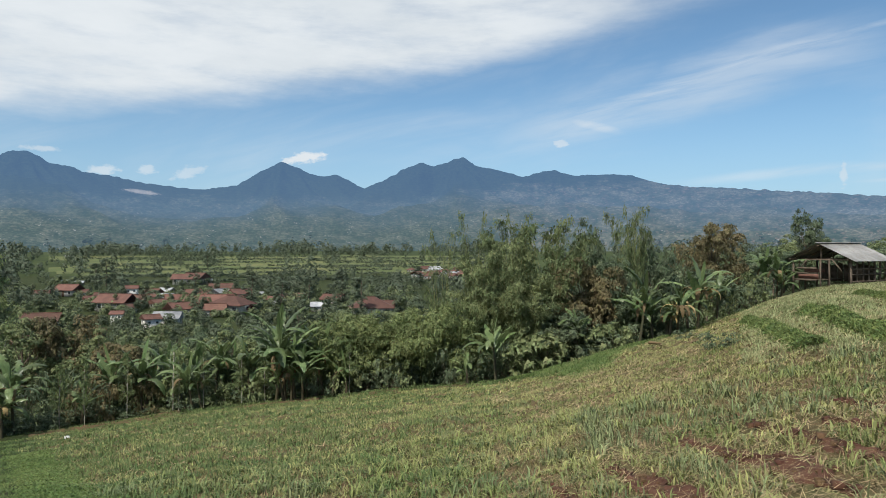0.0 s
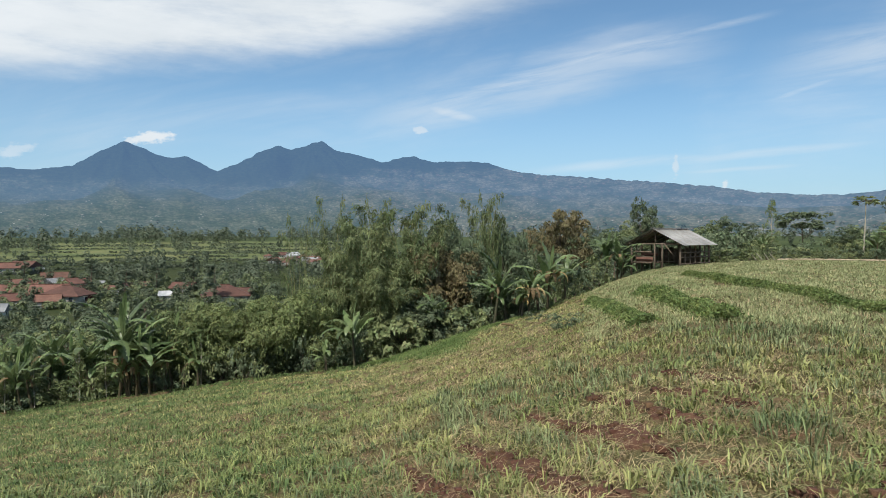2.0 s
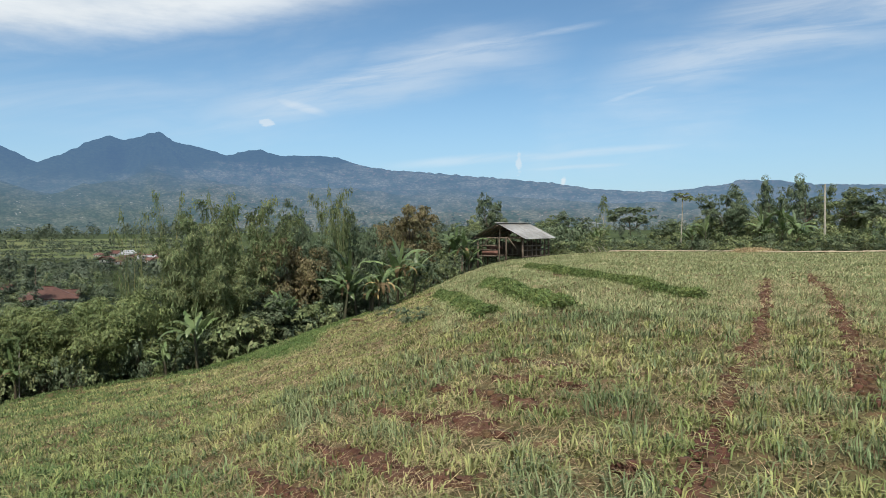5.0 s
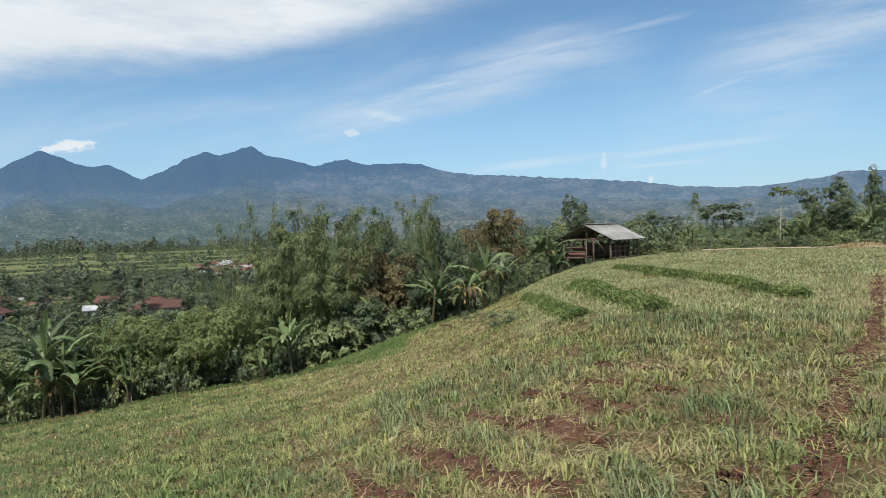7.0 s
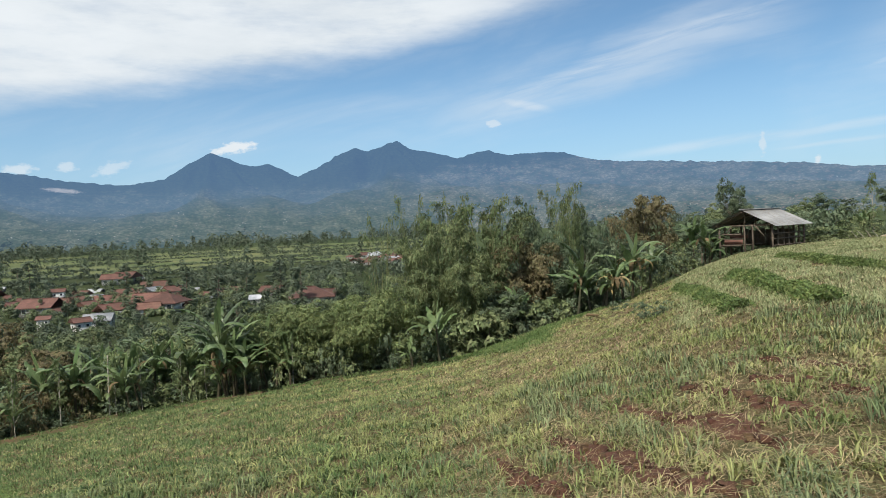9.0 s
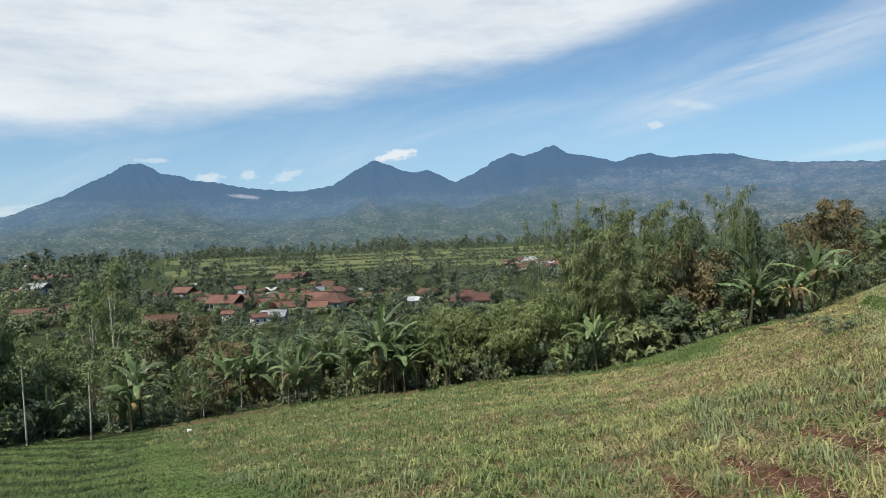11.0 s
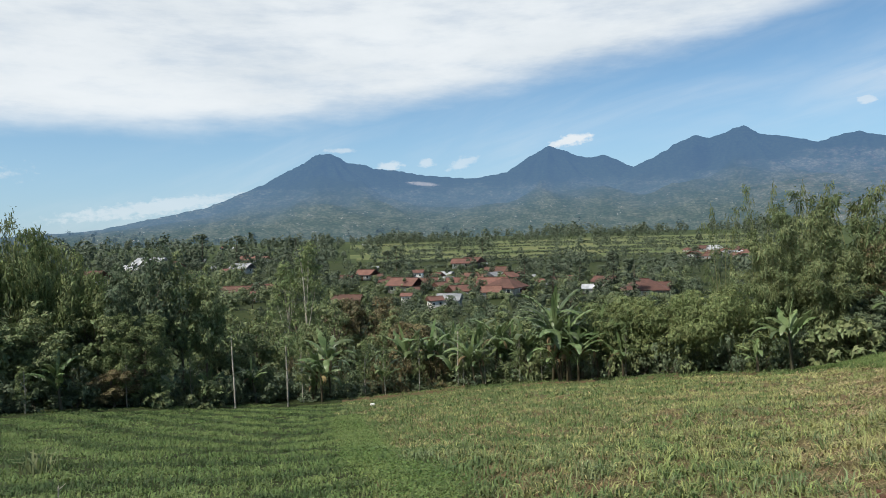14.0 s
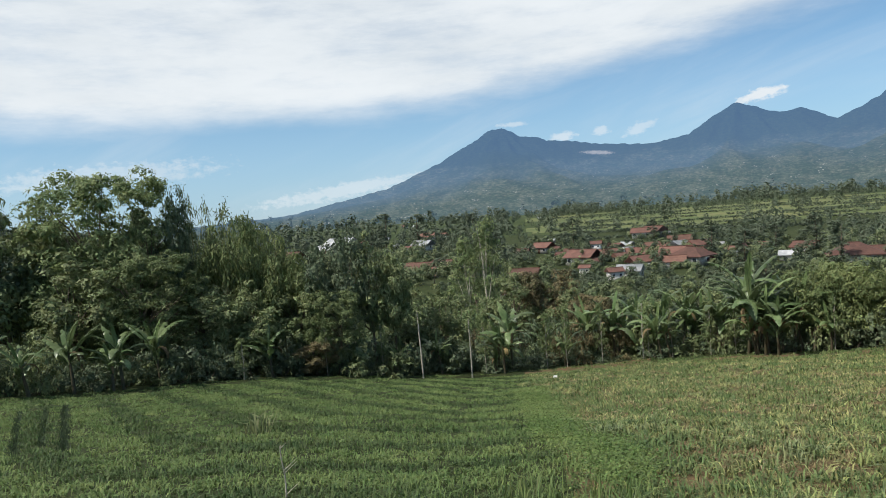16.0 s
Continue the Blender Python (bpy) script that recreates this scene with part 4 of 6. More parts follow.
# Banana plants: bearing, distance past the edge, height, stems, dead leaves.
for i, (az, past_edge, tall, stems, dead) in enumerate([
    (-11.9, 0.8, 4.6, 5, 3), (-13.2, 1.6, 4.2, 3, 2), (-10.2, 1.4, 4.3, 3, 2), (-8.9, 1.2, 3.4, 2, 2), (-23.2, 1.0, 3.0, 2, 2), (-21.4, 1.4, 3.3, 1, 2), (-19.6, 1.0, 3.0, 2, 2), (-18.0, 1.6, 3.2, 1, 2), (-16.4, 1.2, 2.9, 2, 2),
    (-15.0, 1.6, 3.4, 1, 2), (-25.4, 1.6, 3.0, 1, 3), (-31.4, 0.9, 3.7, 2, 4), (-32.6, 1.4, 3.0, 2, 3), (4.3, 0.6, 2.7, 1, 1), (2.0, 0.6, 1.5, 1, 0), (10.8, 1.6, 3.0, 1, 0), (15.6, 0.6, 3.2, 2, 2),
    (16.6, 1.2, 2.6, 1, 1), (18.4, -0.5, 3.0, 2, 8), (19.9, -0.5, 3.2, 2, 8), (21.3, 1.2, 2.8, 1, 2), (25.4, 2.0, 3.5, 2, 3), (24.6, 2.8, 3.2, 1, 2), (-70, 1.4, 3.2, 1, 1), (-67.6, 1.0, 2.8, 1, 1),
    (-64.8, 1.2, 2.9, 1, 1), (-61.6, 1.0, 3.0, 2, 2), (-59.0, 1.6, 3.8, 1, 1), (-50.8, 1.2, 2.4, 1, 1), (-37.2, 1.8, 2.6, 1, 1), (-40.6, 1.6, 2.2, 1, 1), (43.2, 6, 2.2, 1, 0), (-28.4, 1.6, 2.4, 2, 2), (-27.2, 1.2, 2.0, 1, 1), (-24.4, 2.2, 2.6, 1, 2), (-22.3, 2.4, 2.8, 2, 2), (-20.4, 2.0, 2.3, 1, 2), (-18.8, 2.6, 3.0, 1, 2), (-17.2, 1.0, 2.2, 1, 1), (-14.2, 2.4, 3.2, 2, 3), (-12.4, 2.2, 4.4, 2, 3), (-7.8, 1.0, 2.4, 1, 1), (17.6, 0.4, 2.2, 1, 2), (50.4, 3.5, 2.9, 2, 1), (47.8, 6, 4.2, 2, 0), (49.4, 6, 4.0, 1, 0), (44.2, 5, 2.6, 1, 0), (36.0, 5, 2.4, 2, 1), (34.9, 5, 2.0, 1, 1),
]):
    label = "banana plant with dry brown leaves hanging round its stems" if dead > 2 else "banana plant with torn arching green leaves"
    b = banana(label, tall * (0.85, 1.1, 0.95)[i % 3] * (1.2 if -35 < az < -13 else 1.0), stems, 10, dead, 40 + i, 0.12 if i % 3 == 0 else 0.0)
    d = float(edge_at(az)) + past_edge + (1.2 * (i % 3) + 0.3 if -30 < az < -13.5 else 0.0)
    b.matrix_basis = Matrix.Translation(spot(az, d) - Vector((0, 0, 0.04))) @ Matrix.Rotation(rng.uniform(0, 6.28), 4, "Z")
    tagged(b, group="banana plants along the field edge")


def pole_tree(az, d, el):
    """A straight bare pale stem with a few leaves at its tip."""
    root = tagged(new("young_tree"), "bare straight pale-stemmed young tree at the field edge", "tree", "bare young trees")
    h = height_to(az, d, el)
    root.matrix_basis = Matrix.Translation(spot(az, d))
    P, R = limb((0, 0, -0.2), (rng.normal() * 0.04, rng.normal() * 0.04, 1), h, 0.05, 0.032, 0.05)
    part("trunk", mesh_of("trunk", *tube(P, R, 7), M_PALE, smooth=True), root)
    k = 150
    C = P[-1] + rng.normal(size=(k, 3)) * np.array([0.35, 0.35, 0.32]) - np.array([0, 0, 0.15])
    part("crown", mesh_of("crown", *leaf_slips(C, rng.normal(size=(k, 3)) - np.array([0, 0, 0.3]), 0.16, 0.08), M_FEATHER), root)


for az, d, el in ((-38.8, 36.4, -7.0), (-34.8, 37.6, -8.0), (-21.0, 39.4, -7.4)):
    pole_tree(az, d, el)


def papaya(az, d, el):
    """A bare stem with a tuft of lobed leaves on long stalks."""
    root = tagged(new("papaya_tree"), "papaya tree with a bare stem and a leaf tuft on top", "tree")
    h = height_to(az, d, el)
    root.matrix_basis = Matrix.Translation(spot(az, d))
    P, R = limb((0, 0, -0.2), (0.02, 0, 1), h * 0.95, 0.055, 0.035, 0.04)
    part("trunk", mesh_of("trunk", *tube(P, R, 8), M_PALE, smooth=True), root)
    stalks, C, D = Soup(), [], []
    for i in range(22):
        a, up = i * 2.4, rng.uniform(-0.3, 0.6)
        d0 = unit(np.array([math.cos(a), math.sin(a), up]))
        Q = P[-1] + d0 * np.linspace(0, 0.62, 4)[:, None]
        stalks.add(*tube(Q, np.linspace(0.014, 0.008, 4), 4))
        for k in range(7):
            C.append(Q[-1])
            D.append(d0 * 0.6 + np.array([math.cos(k * 0.9), math.sin(k * 0.9), -0.35]))
    part("stalk_tuft", stalks.mesh("stalk_tuft", M_STEM), root)
    part("crown", mesh_of("crown", *leaf_slips(np.array(C), np.array(D), 0.32, 0.16), M_BROAD), root)


papaya(42.4, 56, 2.75)
plant(SLIM, 36.6, 66, 2.6, 0.7, label="thin leafless-stemmed tree with a small crown")


# ---- field hut ----
def hut(az, d):
    root = tagged(new("field_hut"), "open timber field hut with a weathered grey sheet roof", "hut")
    root.matrix_basis = Matrix.Translation(spot(az + 0.9, d) * 0.5 + spot(az, d) * 0.5 + Vector((0, 0, 0.1))) @ Matrix.Rotation(radians(-(az + 30)), 4, "Z") @ Matrix.Scale(0.86, 4)
    W, L, EAVE, RIDGE = 3.9, 4.4, 1.8, 2.75       # across the gable (x), along the ridge (y)
    for i, y in enumerate((0, L / 3, 2 * L / 3, L)):
        for x in (-W / 2, W / 2):
            part("post", Soup().add(*box(0.11, 0.11, EAVE + 0.9, (x, y, -0.9))).mesh("post", M_WOOD), root)
        for s in (-1, 1):
            a = math.atan2(RIDGE - EAVE, W / 2)
            r = math.hypot(RIDGE - EAVE, W / 2) + 0.35
            V, F = box(r, 0.06, 0.09)
            V = V + np.array([r / 2 - 0.35, 0, 0])
            V = V @ np.array(Matrix.Rotation(-a, 3, "Y")).T
            V = V * np.array([-s, 1, 1]) + np.array([s * W / 2, y, EAVE])
            part("rafter", Soup().add(V, F).mesh("rafter", M_WOOD), root)
        part("tie_beam", Soup().add(*box(W + 0.2, 0.08, 0.1, (0, y, EAVE - 0.06))).mesh("tie_beam", M_WOOD), root)
        part("king_post", Soup().add(*box(0.08, 0.08, RIDGE - EAVE - 0.05, (0, y, EAVE))).mesh("king_post", M_WOOD), root)
    for x, z in ((-W / 2, EAVE - 0.02), (W / 2, EAVE - 0.02), (0, RIDGE - 0.08)):
        part("purlin", Soup().add(*box(0.09, L + 0.9, 0.09, (x, L / 2, z))).mesh("purlin", M_WOOD), root)
    # corrugated sheets, lapped, a row on each slope
    a = math.atan2(RIDGE - EAVE, W / 2)
    run = math.hypot(RIDGE - EAVE, W / 2) + 0.55
    for s in (-1, 1):
        for i in range(7):
            x = np.linspace(0, 0.84, 15)
            wave = 0.016 * np.sin(x / 0.84 * 2 * np.pi * 7)
            y0 = -0.45 + i * 0.74
            V = []
            for layer in (0.0, 0.008):
                for q in (0.0, run):
                    for k in range(15):
                        V.append((s * (W / 2 + 0.55 * math.cos(a) - q * math.cos(a)) if q else s * (W / 2 + 0.55 * math.cos(a)), y0 + x[k], EAVE + 0.14 - 0.55 * math.sin(a) + q * math.sin(a) + wave[k] + layer + 0.006 * (i % 2) + rng.normal() * 0.004))
            F = []
            for k in range(14):
                F += [(k, k + 1, 16 + k, 15 + k), (30 + k, 45 + k, 46 + k, 31 + k), (k, 30 + k, 31 + k, k + 1), (15 + k, 16 + k, 46 + k, 45 + k)]
            part("roof_sheet", mesh_of("roof_sheet", V, F, M_SHEET), root)
    part("ridge_cap", Soup().add(*box(0.3, L + 1.0, 0.05, (0, L / 2, RIDGE + 0.16))).mesh("ridge_cap", M_SHEET), root)
    # rails, a raised slatted floor and props
    for z in (0.35, 0.8, 1.15):
        part("rail", Soup().add(*box(W * 0.36, 0.05, 0.10, (-W * 0.25, -0.06, z))).mesh("rail", M_WOOD), root)
        for x in (-W / 2 - 0.07, W / 2 + 0.07):
            part("rail", Soup().add(*box(0.05, L, 0.07, (x, L / 2, z))).mesh("rail", M_WOOD), root)
    for i in range(12):
        part("floor_board", Soup().add(*box(W * 0.5, 0.2, 0.04, (-W * 0.24, 0.2 + i * 0.24, 0.42))).mesh("floor_board", M_WOOD), root)
    for i in range(9):
        part("back_board", Soup().add(*box(W / 9 - 0.03, 0.025, 1.25 - 0.07 * (i % 3), (-W / 2 + (i + 0.5) * W / 9, L * 0.72, 0.25))).mesh("back_board", M_WOOD), root)
    part("bench_front", Soup().add(*box(W * 0.36, 0.04, 0.34, (-W * 0.25, 0.16, 0.48))).mesh("bench_front", M_REDWOOD), root, "reddish painted plank bench front")
    part("bench_front", Soup().add(*box(W * 0.36, 0.04, 0.2, (-W * 0.25, 0.9, 0.92))).mesh("bench_front", M_REDWOOD), root, "reddish painted plank bench front")
    for x, y in ((-W / 2, L / 6), (W / 2, L / 6), (W / 2, L / 2), (W / 2, 5 * L / 6), (0.3, 2 * L / 3)):
        part("post", Soup().add(*box(0.08, 0.08, EAVE + 0.9, (x, y, -0.9))).mesh("post", M_WOOD), root)
    for x in (-0.05, 0.55):
        part("post", Soup().add(*box(0.09, 0.09, EAVE + 0.9, (x, 0, -0.9))).mesh("post", M_WOOD), root)
    for x in (-W * 0.4, W * 0.35):
        V, F = box(0.07, 0.07, 1.0)
        V = V @ np.array(Matrix.Rotation(0.7 if x < 0 else -0.7, 3, "Y")).T + np.array([x, -0.03, EAVE - 0.75])
        part("brace", Soup().add(V, F).mesh("brace", M_WOOD), root)
    return root


hut(27.85, 46.0)


# ---- village ----
def house(wx, wy, eave, ridge, wall_m, roof_m, hip=False, label="", storeys=1):
    """Walls with recessed openings under a gabled or hipped roof with eaves."""
    root = tagged(new("house"), label, "house")
    part("wall", Soup().add(*box(wx, wy, eave + 0.02)).mesh("wall", wall_m), root)
    o, t = 0.6, 0.18
    X, Y = wx / 2 + o, wy / 2 + o
    rx = max(0.2, X - (Y if hip else 0.0))
    low = eave - 0.22
    base = [(-X, -Y, low), (X, -Y, low), (X, Y, low), (-X, Y, low), (-rx, 0, ridge), (rx, 0, ridge)]
    under = [(x, y, z - t) for x, y, z in base]
    V = np.array(base + under)
    quads = [(0, 1, 5, 4), (2, 3, 4, 5), (1, 2, 5, 5), (3, 0, 4, 4)]
    F = [q for q in quads] + [tuple(6 + i for i in reversed(q)) for q in quads]
    F += [(0, 6, 7, 1), (1, 7, 8, 2), (2, 8, 9, 3), (3, 9, 6, 0)]
    bm = bmesh.new()
    vs = [bm.verts.new(v) for v in V]
    for f in F:
        keep = list(dict.fromkeys(f))
        if len(keep) > 2:
            bm.faces.new([vs[i] for i in keep])
    me = bpy.data.meshes.new("roof")
    bm.to_mesh(me)
    bm.free()
    me.materials.append(roof_m)
    roof = part("roof", me, root)
    part("ridge_tiles", Soup().add(*box(2 * rx, 0.3, 0.14, (0, 0, ridge - 0.04))).mesh("ridge_tiles", roof_m), roof)
    if not hip:
        for s in (-1, 1):
            tri = np.array([(s * wx / 2, -wy / 2, eave - 0.05), (s * wx / 2, wy / 2, eave - 0.05), (s * wx / 2, 0, ridge - 0.3), (s * (wx / 2 - 0.15), 0, eave)])
            part("gable", mesh_of("gable", tri, [(0, 1, 2), (0, 2, 3), (1, 3, 2)], wall_m), root)
    for level in range(storeys):
        z = 0.95 + 2.8 * level
        for s in (-1, 1):
            for k in range(max(2, int(wx / 2.6))):
                x = -wx / 2 + (k + 0.5) * wx / max(2, int(wx / 2.6))
                if level == 0 and k == 1:
                    part("door", Soup().add(*box(0.95, 0.12, 2.05, (x, s * wy / 2, 0))).mesh("door", M_DOOR), root)
                else:
                    win = part("window", Soup().add(*box(1.25, 0.12, 1.2, (x, s * wy / 2, z))).mesh("window", M_WHITE), root)
                    part("pane", Soup().add(*box(1.0, 0.15, 0.95, (x, s * wy / 2, z + 0.12))).mesh("pane", M_GLASS), win)
        for s in (-1, 1):
            win = part("window", Soup().add(*box(0.12, 1.2, 1.1, (s * wx / 2, 0, z))).mesh("window", M_WHITE), root)
            part("pane", Soup().add(*box(0.15, 0.95, 0.9, (s * wx / 2, 0, z + 0.1))).mesh("pane", M_GLASS), win)
    return root


TILED = house(8, 6, 2.7, 4.5, M_PLASTER, M_TILE, label="small village house with a red clay tile roof")
HIPPED = house(9, 7, 2.7, 4.7, M_PLASTER, M_TILE, True, "village house with a hipped red tile roof")
RUSTED = house(9, 6, 2.6, 4.4, M_PLASTER, M_RUST, label="village house with a brown weathered roof")
GREY = house(7, 6, 2.6, 4.1, M_PLASTER, M_ZINC, label="whitewashed house with a grey sheet roof")
TWO = house(6, 6, 6.0, 7.4, M_PLASTER, M_TILE, label="two-storey white house with a tiled roof", storeys=2)
LOW = house(9, 6, 2.7, 4.2, M_BRICKWALL, M_RUST, label="low brick village house with a weathered tile roof")
HOUSES = [TILED, HIPPED, RUSTED, GREY, TWO, LOW]


def settle(model, az, d, turn, size=1.0, lift=0.0):
    p = spot(az, d) + Vector((0, 0, lift))
    return copy_thing(model, Matrix.Translation(p) @ Matrix.Rotation(radians(turn), 4, "Z") @ Matrix.Scale(size, 4))


def roof_distance(az, el, high):
    """How far off a roof of that height stands whose middle shows at an angle from eye level."""
    for d in np.arange(110, 640, 2.0):
        if spot(az, d).z + high >= EYE + d * math.tan(radians(el)):
            return float(d)
    return 300.0


# Each house: model, bearing and angle of its roof from eye level, turn, size.
SEEN = [(TILED, -29.9, -3.1, 20, 0.5), (TILED, -28.2, -2.8, -12, 0.85), (GREY, -28.4, -2.3, 30, 0.4), (GREY, -27.5, -2.4, 10, 0.4), (TWO, -24.0, -3.0, 15, 0.55), (TILED, -25.1, -3.7, -8, 1.0), (RUSTED, -23.4, -3.65, 24, 0.75), (GREY, -21.8, -3.55, 8, 0.7),
        (GREY, -21.6, -3.1, -20, 0.65), (RUSTED, -19.9, -3.3, 40, 0.65), (TILED, -20.6, -4.4, 52, 0.75), (GREY, -21.5, -5.0, 6, 0.75), (TWO, -22.7, -5.3, 40, 0.5), (TWO, -25.0, -4.9, 12, 0.42), (TILED, -17.9, -3.9, 4, 0.95), (HIPPED, -16.9, -4.1, -14, 1.0), (RUSTED, -17.6, -2.9, 16, 0.8),
        (GREY, -17.7, -3.3, 64, 0.7), (TILED, -16.2, -3.4, 48, 0.75), (RUSTED, -15.9, -4.6, -25, 0.5), (RUSTED, -29.9, -4.9, 12, 0.75), (LOW, -30.9, -6.3, 30, 0.45), (TILED, -12.9, -3.75, 70, 0.5), (GREY, -13.9, -4.3, 20, 0.35), (GREY, -10.0, -4.45, 4, 0.6), (TILED, -8.9, -3.95, -22, 0.75),
        (GREY, -9.6, -3.6, 10, 0.3), (HIPPED, -5.9, -4.45, 10, 1.05), (TILED, -4.9, -4.5, -6, 0.75), (RUSTED, -22.2, -4.0, 70, 0.55), (TILED, -24.3, -4.35, 80, 0.5), (RUSTED, -19.0, -4.3, 76, 0.55), (TILED, -26.9, -3.6, 66, 0.5), (RUSTED, -18.6, -3.4, -40, 0.5), (GREY, -26.2, -4.2, 44, 0.35),
        (LOW, -38.4, -3.7, 14, 0.62), (LOW, -36.4, -3.6, -10, 0.66), (TWO, -37.3, -4.1, 30, 0.3), (RUSTED, -37.4, -1.25, 6, 1.0), (RUSTED, -36.4, -1.3, -12, 0.8), (GREY, -38.0, -1.85, 4, 0.85), (GREY, -40.0, -1.85, 35, 0.5), (TWO, -39.2, -2.2, 20, 0.35), (GREY, -41.0, -1.25, 40, 0.5),
        (TILED, -39.4, -0.35, 10, 0.6), (GREY, -38.6, -0.4, -18, 0.6), (GREY, -34.6, -1.6, 0, 0.4), (GREY, -33.5, -1.7, 12, 0.4), (GREY, -44.6, 0.1, 8, 1.5), (GREY, -46.0, -0.05, 20, 0.9), (TILED, -43.2, 0.0, -16, 1.0), (RUSTED, -48.8, -2.0, 6, 0.9), (GREY, -58.6, -1.0, 12, 0.9), (GREY, -66.5, -1.0, 6, 1.3), (TILED, -62.0, -0.6, 24, 0.9),
        (TILED, -25.9, -3.4, 14, 0.6), (RUSTED, -22.6, -3.2, -18, 0.6), (TILED, -20.9, -3.7, 25, 0.7), (TILED, -19.4, -3.85, -6, 0.7), (RUSTED, -18.3, -4.5, 12, 0.7), (TILED, -16.0, -3.9, 20, 0.6), (GREY, -14.9, -3.5, 6, 0.5), (TILED, -23.9, -3.95, 5, 0.6),
        (GREY, -20.2, -4.9, -12, 0.4), (TILED, -27.4, -3.1, 35, 0.5), (RUSTED, -14.2, -3.9, -15, 0.5), (GREY, -11.4, -4.2, 15, 0.4), (TILED, -11.7, -3.7, -30, 0.5), (TILED, -20.4, 0.0, 8, 0.9), (TILED, -19.5, 0.0, -20, 1.0), (GREY, -18.8, -0.1, 30, 0.6), (GREY, -28.3, -0.5, 10, 0.4)]
VILLAGE = [(m, az, roof_distance(az, el, 3.2 * 1.05 * size * (1.7 if m is TWO else 1.0)), turn, 1.05 * size) for m, az, el, turn, size in SEEN]
for k in range(22):
    VILLAGE.append((HOUSES[(0, 3, 2, 3, 1)[k % 5]], -2.6 + rng.uniform(0, 4.6), rng.uniform(330, 392), rng.uniform(-60, 60), rng.uniform(0.45, 0.8)))
for row in VILLAGE:
    settle(*row)
retire(*HOUSES)

# ---- trees of the valley ----
taken = [(az, d) for _, az, d, *_ in VILLAGE]
count = 0
while count < 118:
    az, d = rng.uniform(-76, 26), 58 * (200 / 58) ** rng.uniform() ** 0.9
    near = any(abs(az - a) < 1.9 and -16 < d - e < 9 for a, e in taken)
    behind = any(abs(az - a) < 2.2 and -60 < d - e <= -16 for a, e in taken)
    if near or az > 17:
        continue
    tall = rng.uniform(3.6, 5.6) if behind else rng.uniform(6.0, 10.5)
    if (-31 < az < -3 or -40.5 < az < -34) and d < 125:
        tall = rng.uniform(3.0, 5.5)
    kind = MIDTREE if rng.uniform() < 0.5 else MIDDARK
    plant(kind, az, d, wide=rng.uniform(1.8, 3.2) * (tall / 8) ** 0.5, tall=tall, sink=0.3)
    count += 1
wood = []
while len(wood) < 170:
    az, d = rng.uniform(-41, -2), rng.uniform(122, 235)
    if any(abs(az - a) * 0.0175 * d < 4.2 and abs(d - e) < 4.5 for a, e in taken):
        continue
    in_front = any(abs(az - a) < 1.5 and -45 < d - e < 0 for a, e in taken)
    wood.append((az, d, rng.uniform(1.8, 3.4) if in_front else rng.uniform(3.2, 8.5), rng.uniform(1.3, 2.6)))
for _, a, e, _, size in VILLAGE[:len(SEEN)]:
    if e < 330:
        for off, aside, tall in ((-7.5, rng.uniform(-4.5, 4.5), rng.uniform(1.5, 2.4)), (5.5, rng.uniform(4.8, 7.5), rng.uniform(3.0, 6.0)), (4.0, -rng.uniform(4.8, 7.5), rng.uniform(2.8, 5.5)), (-5.0, rng.choice((-1, 1)) * rng.uniform(4.5, 6.5), rng.uniform(2.2, 4.2))):
            wood.append((a + math.degrees(aside * size / e), e + off * size + rng.uniform(-2, 2), tall, rng.uniform(1.1, 2.0)))


def lobed_wood(name, label, places, material, lobes=9, leaves=38):
    """Trees too many to tell apart: each a crown of several leafy lobes on a short trunk, all in one piece."""
    pieces = Soup()
    for az, d, tall, wide in places:
        p = np.array(spot(az, d))
        v = unit(rng.normal(size=(lobes, 3)))
        mid = p + np.array([0, 0, tall * 0.58]) + v * np.array([wide * 0.62, wide * 0.62, tall * 0.3])
        r = wide * rng.uniform(0.32, 0.52, (lobes, 1, 1))
        out = unit(rng.normal(size=(lobes, leaves, 3)) + np.array([0, 0, 0.35]))
        C = (mid[:, None] + out * r * rng.uniform(0.7, 1.1, (lobes, leaves, 1))).reshape(-1, 3)
        N = (out + unit(mid - p - np.array([0, 0, tall * 0.4]))[:, None] * 0.5 + np.array([0, 0, 0.3])).reshape(-1, 3)
        n = len(C)
        pieces.add(*leaf_slips(C, np.cross(N, rng.normal(size=(n, 3))), rng.uniform(0.3, 0.6, n), rng.uniform(0.25, 0.45, n), 0.1, N))
        V, F = tube(np.linspace(p - np.array([0, 0, 0.3]), p + np.array([0, 0, tall * 0.7]), 3), [0.11, 0.08, 0.04], 4)
        pieces.add(V, np.concatenate([F[:, :3], F[:, [0, 2, 3]]]))
    return tagged(new(name, pieces.mesh(name, material)), label, "woods", kind="stuff")


lobed_wood("village_trees", "leafy green garden trees close round the village houses", wood[::2], M_MID)
lobed_wood("village_trees", "dark green garden trees close round the village houses", wood[1::2], M_MIDDARK)
for az, d, top, w0 in ((-25.8, 300, -0.6, 3.2), (-26.6, 310, -1.0, 3.0), (-8.4, 205, -1.6, 2.6), (-6.9, 170, -2.2, 2.4), (-18.7, 420, -0.2, 3.0), (-19.6, 260, -1.2, 2.4), (-13.0, 180, -2.4, 3.0), (-15.4, 200, -2.0, 2.6), (-34.0, 300, 0.3, 3.4),
                       (-41, 330, 0.8, 3.6), (-38.2, 290, 0.6, 3.6), (-2.0, 300, -1.4, 2.6), (-11.0, 210, -2.2, 2.4)):
    plant(MIDTALL, az, d, top, w0, sink=0.3)
retire(*MODELS)


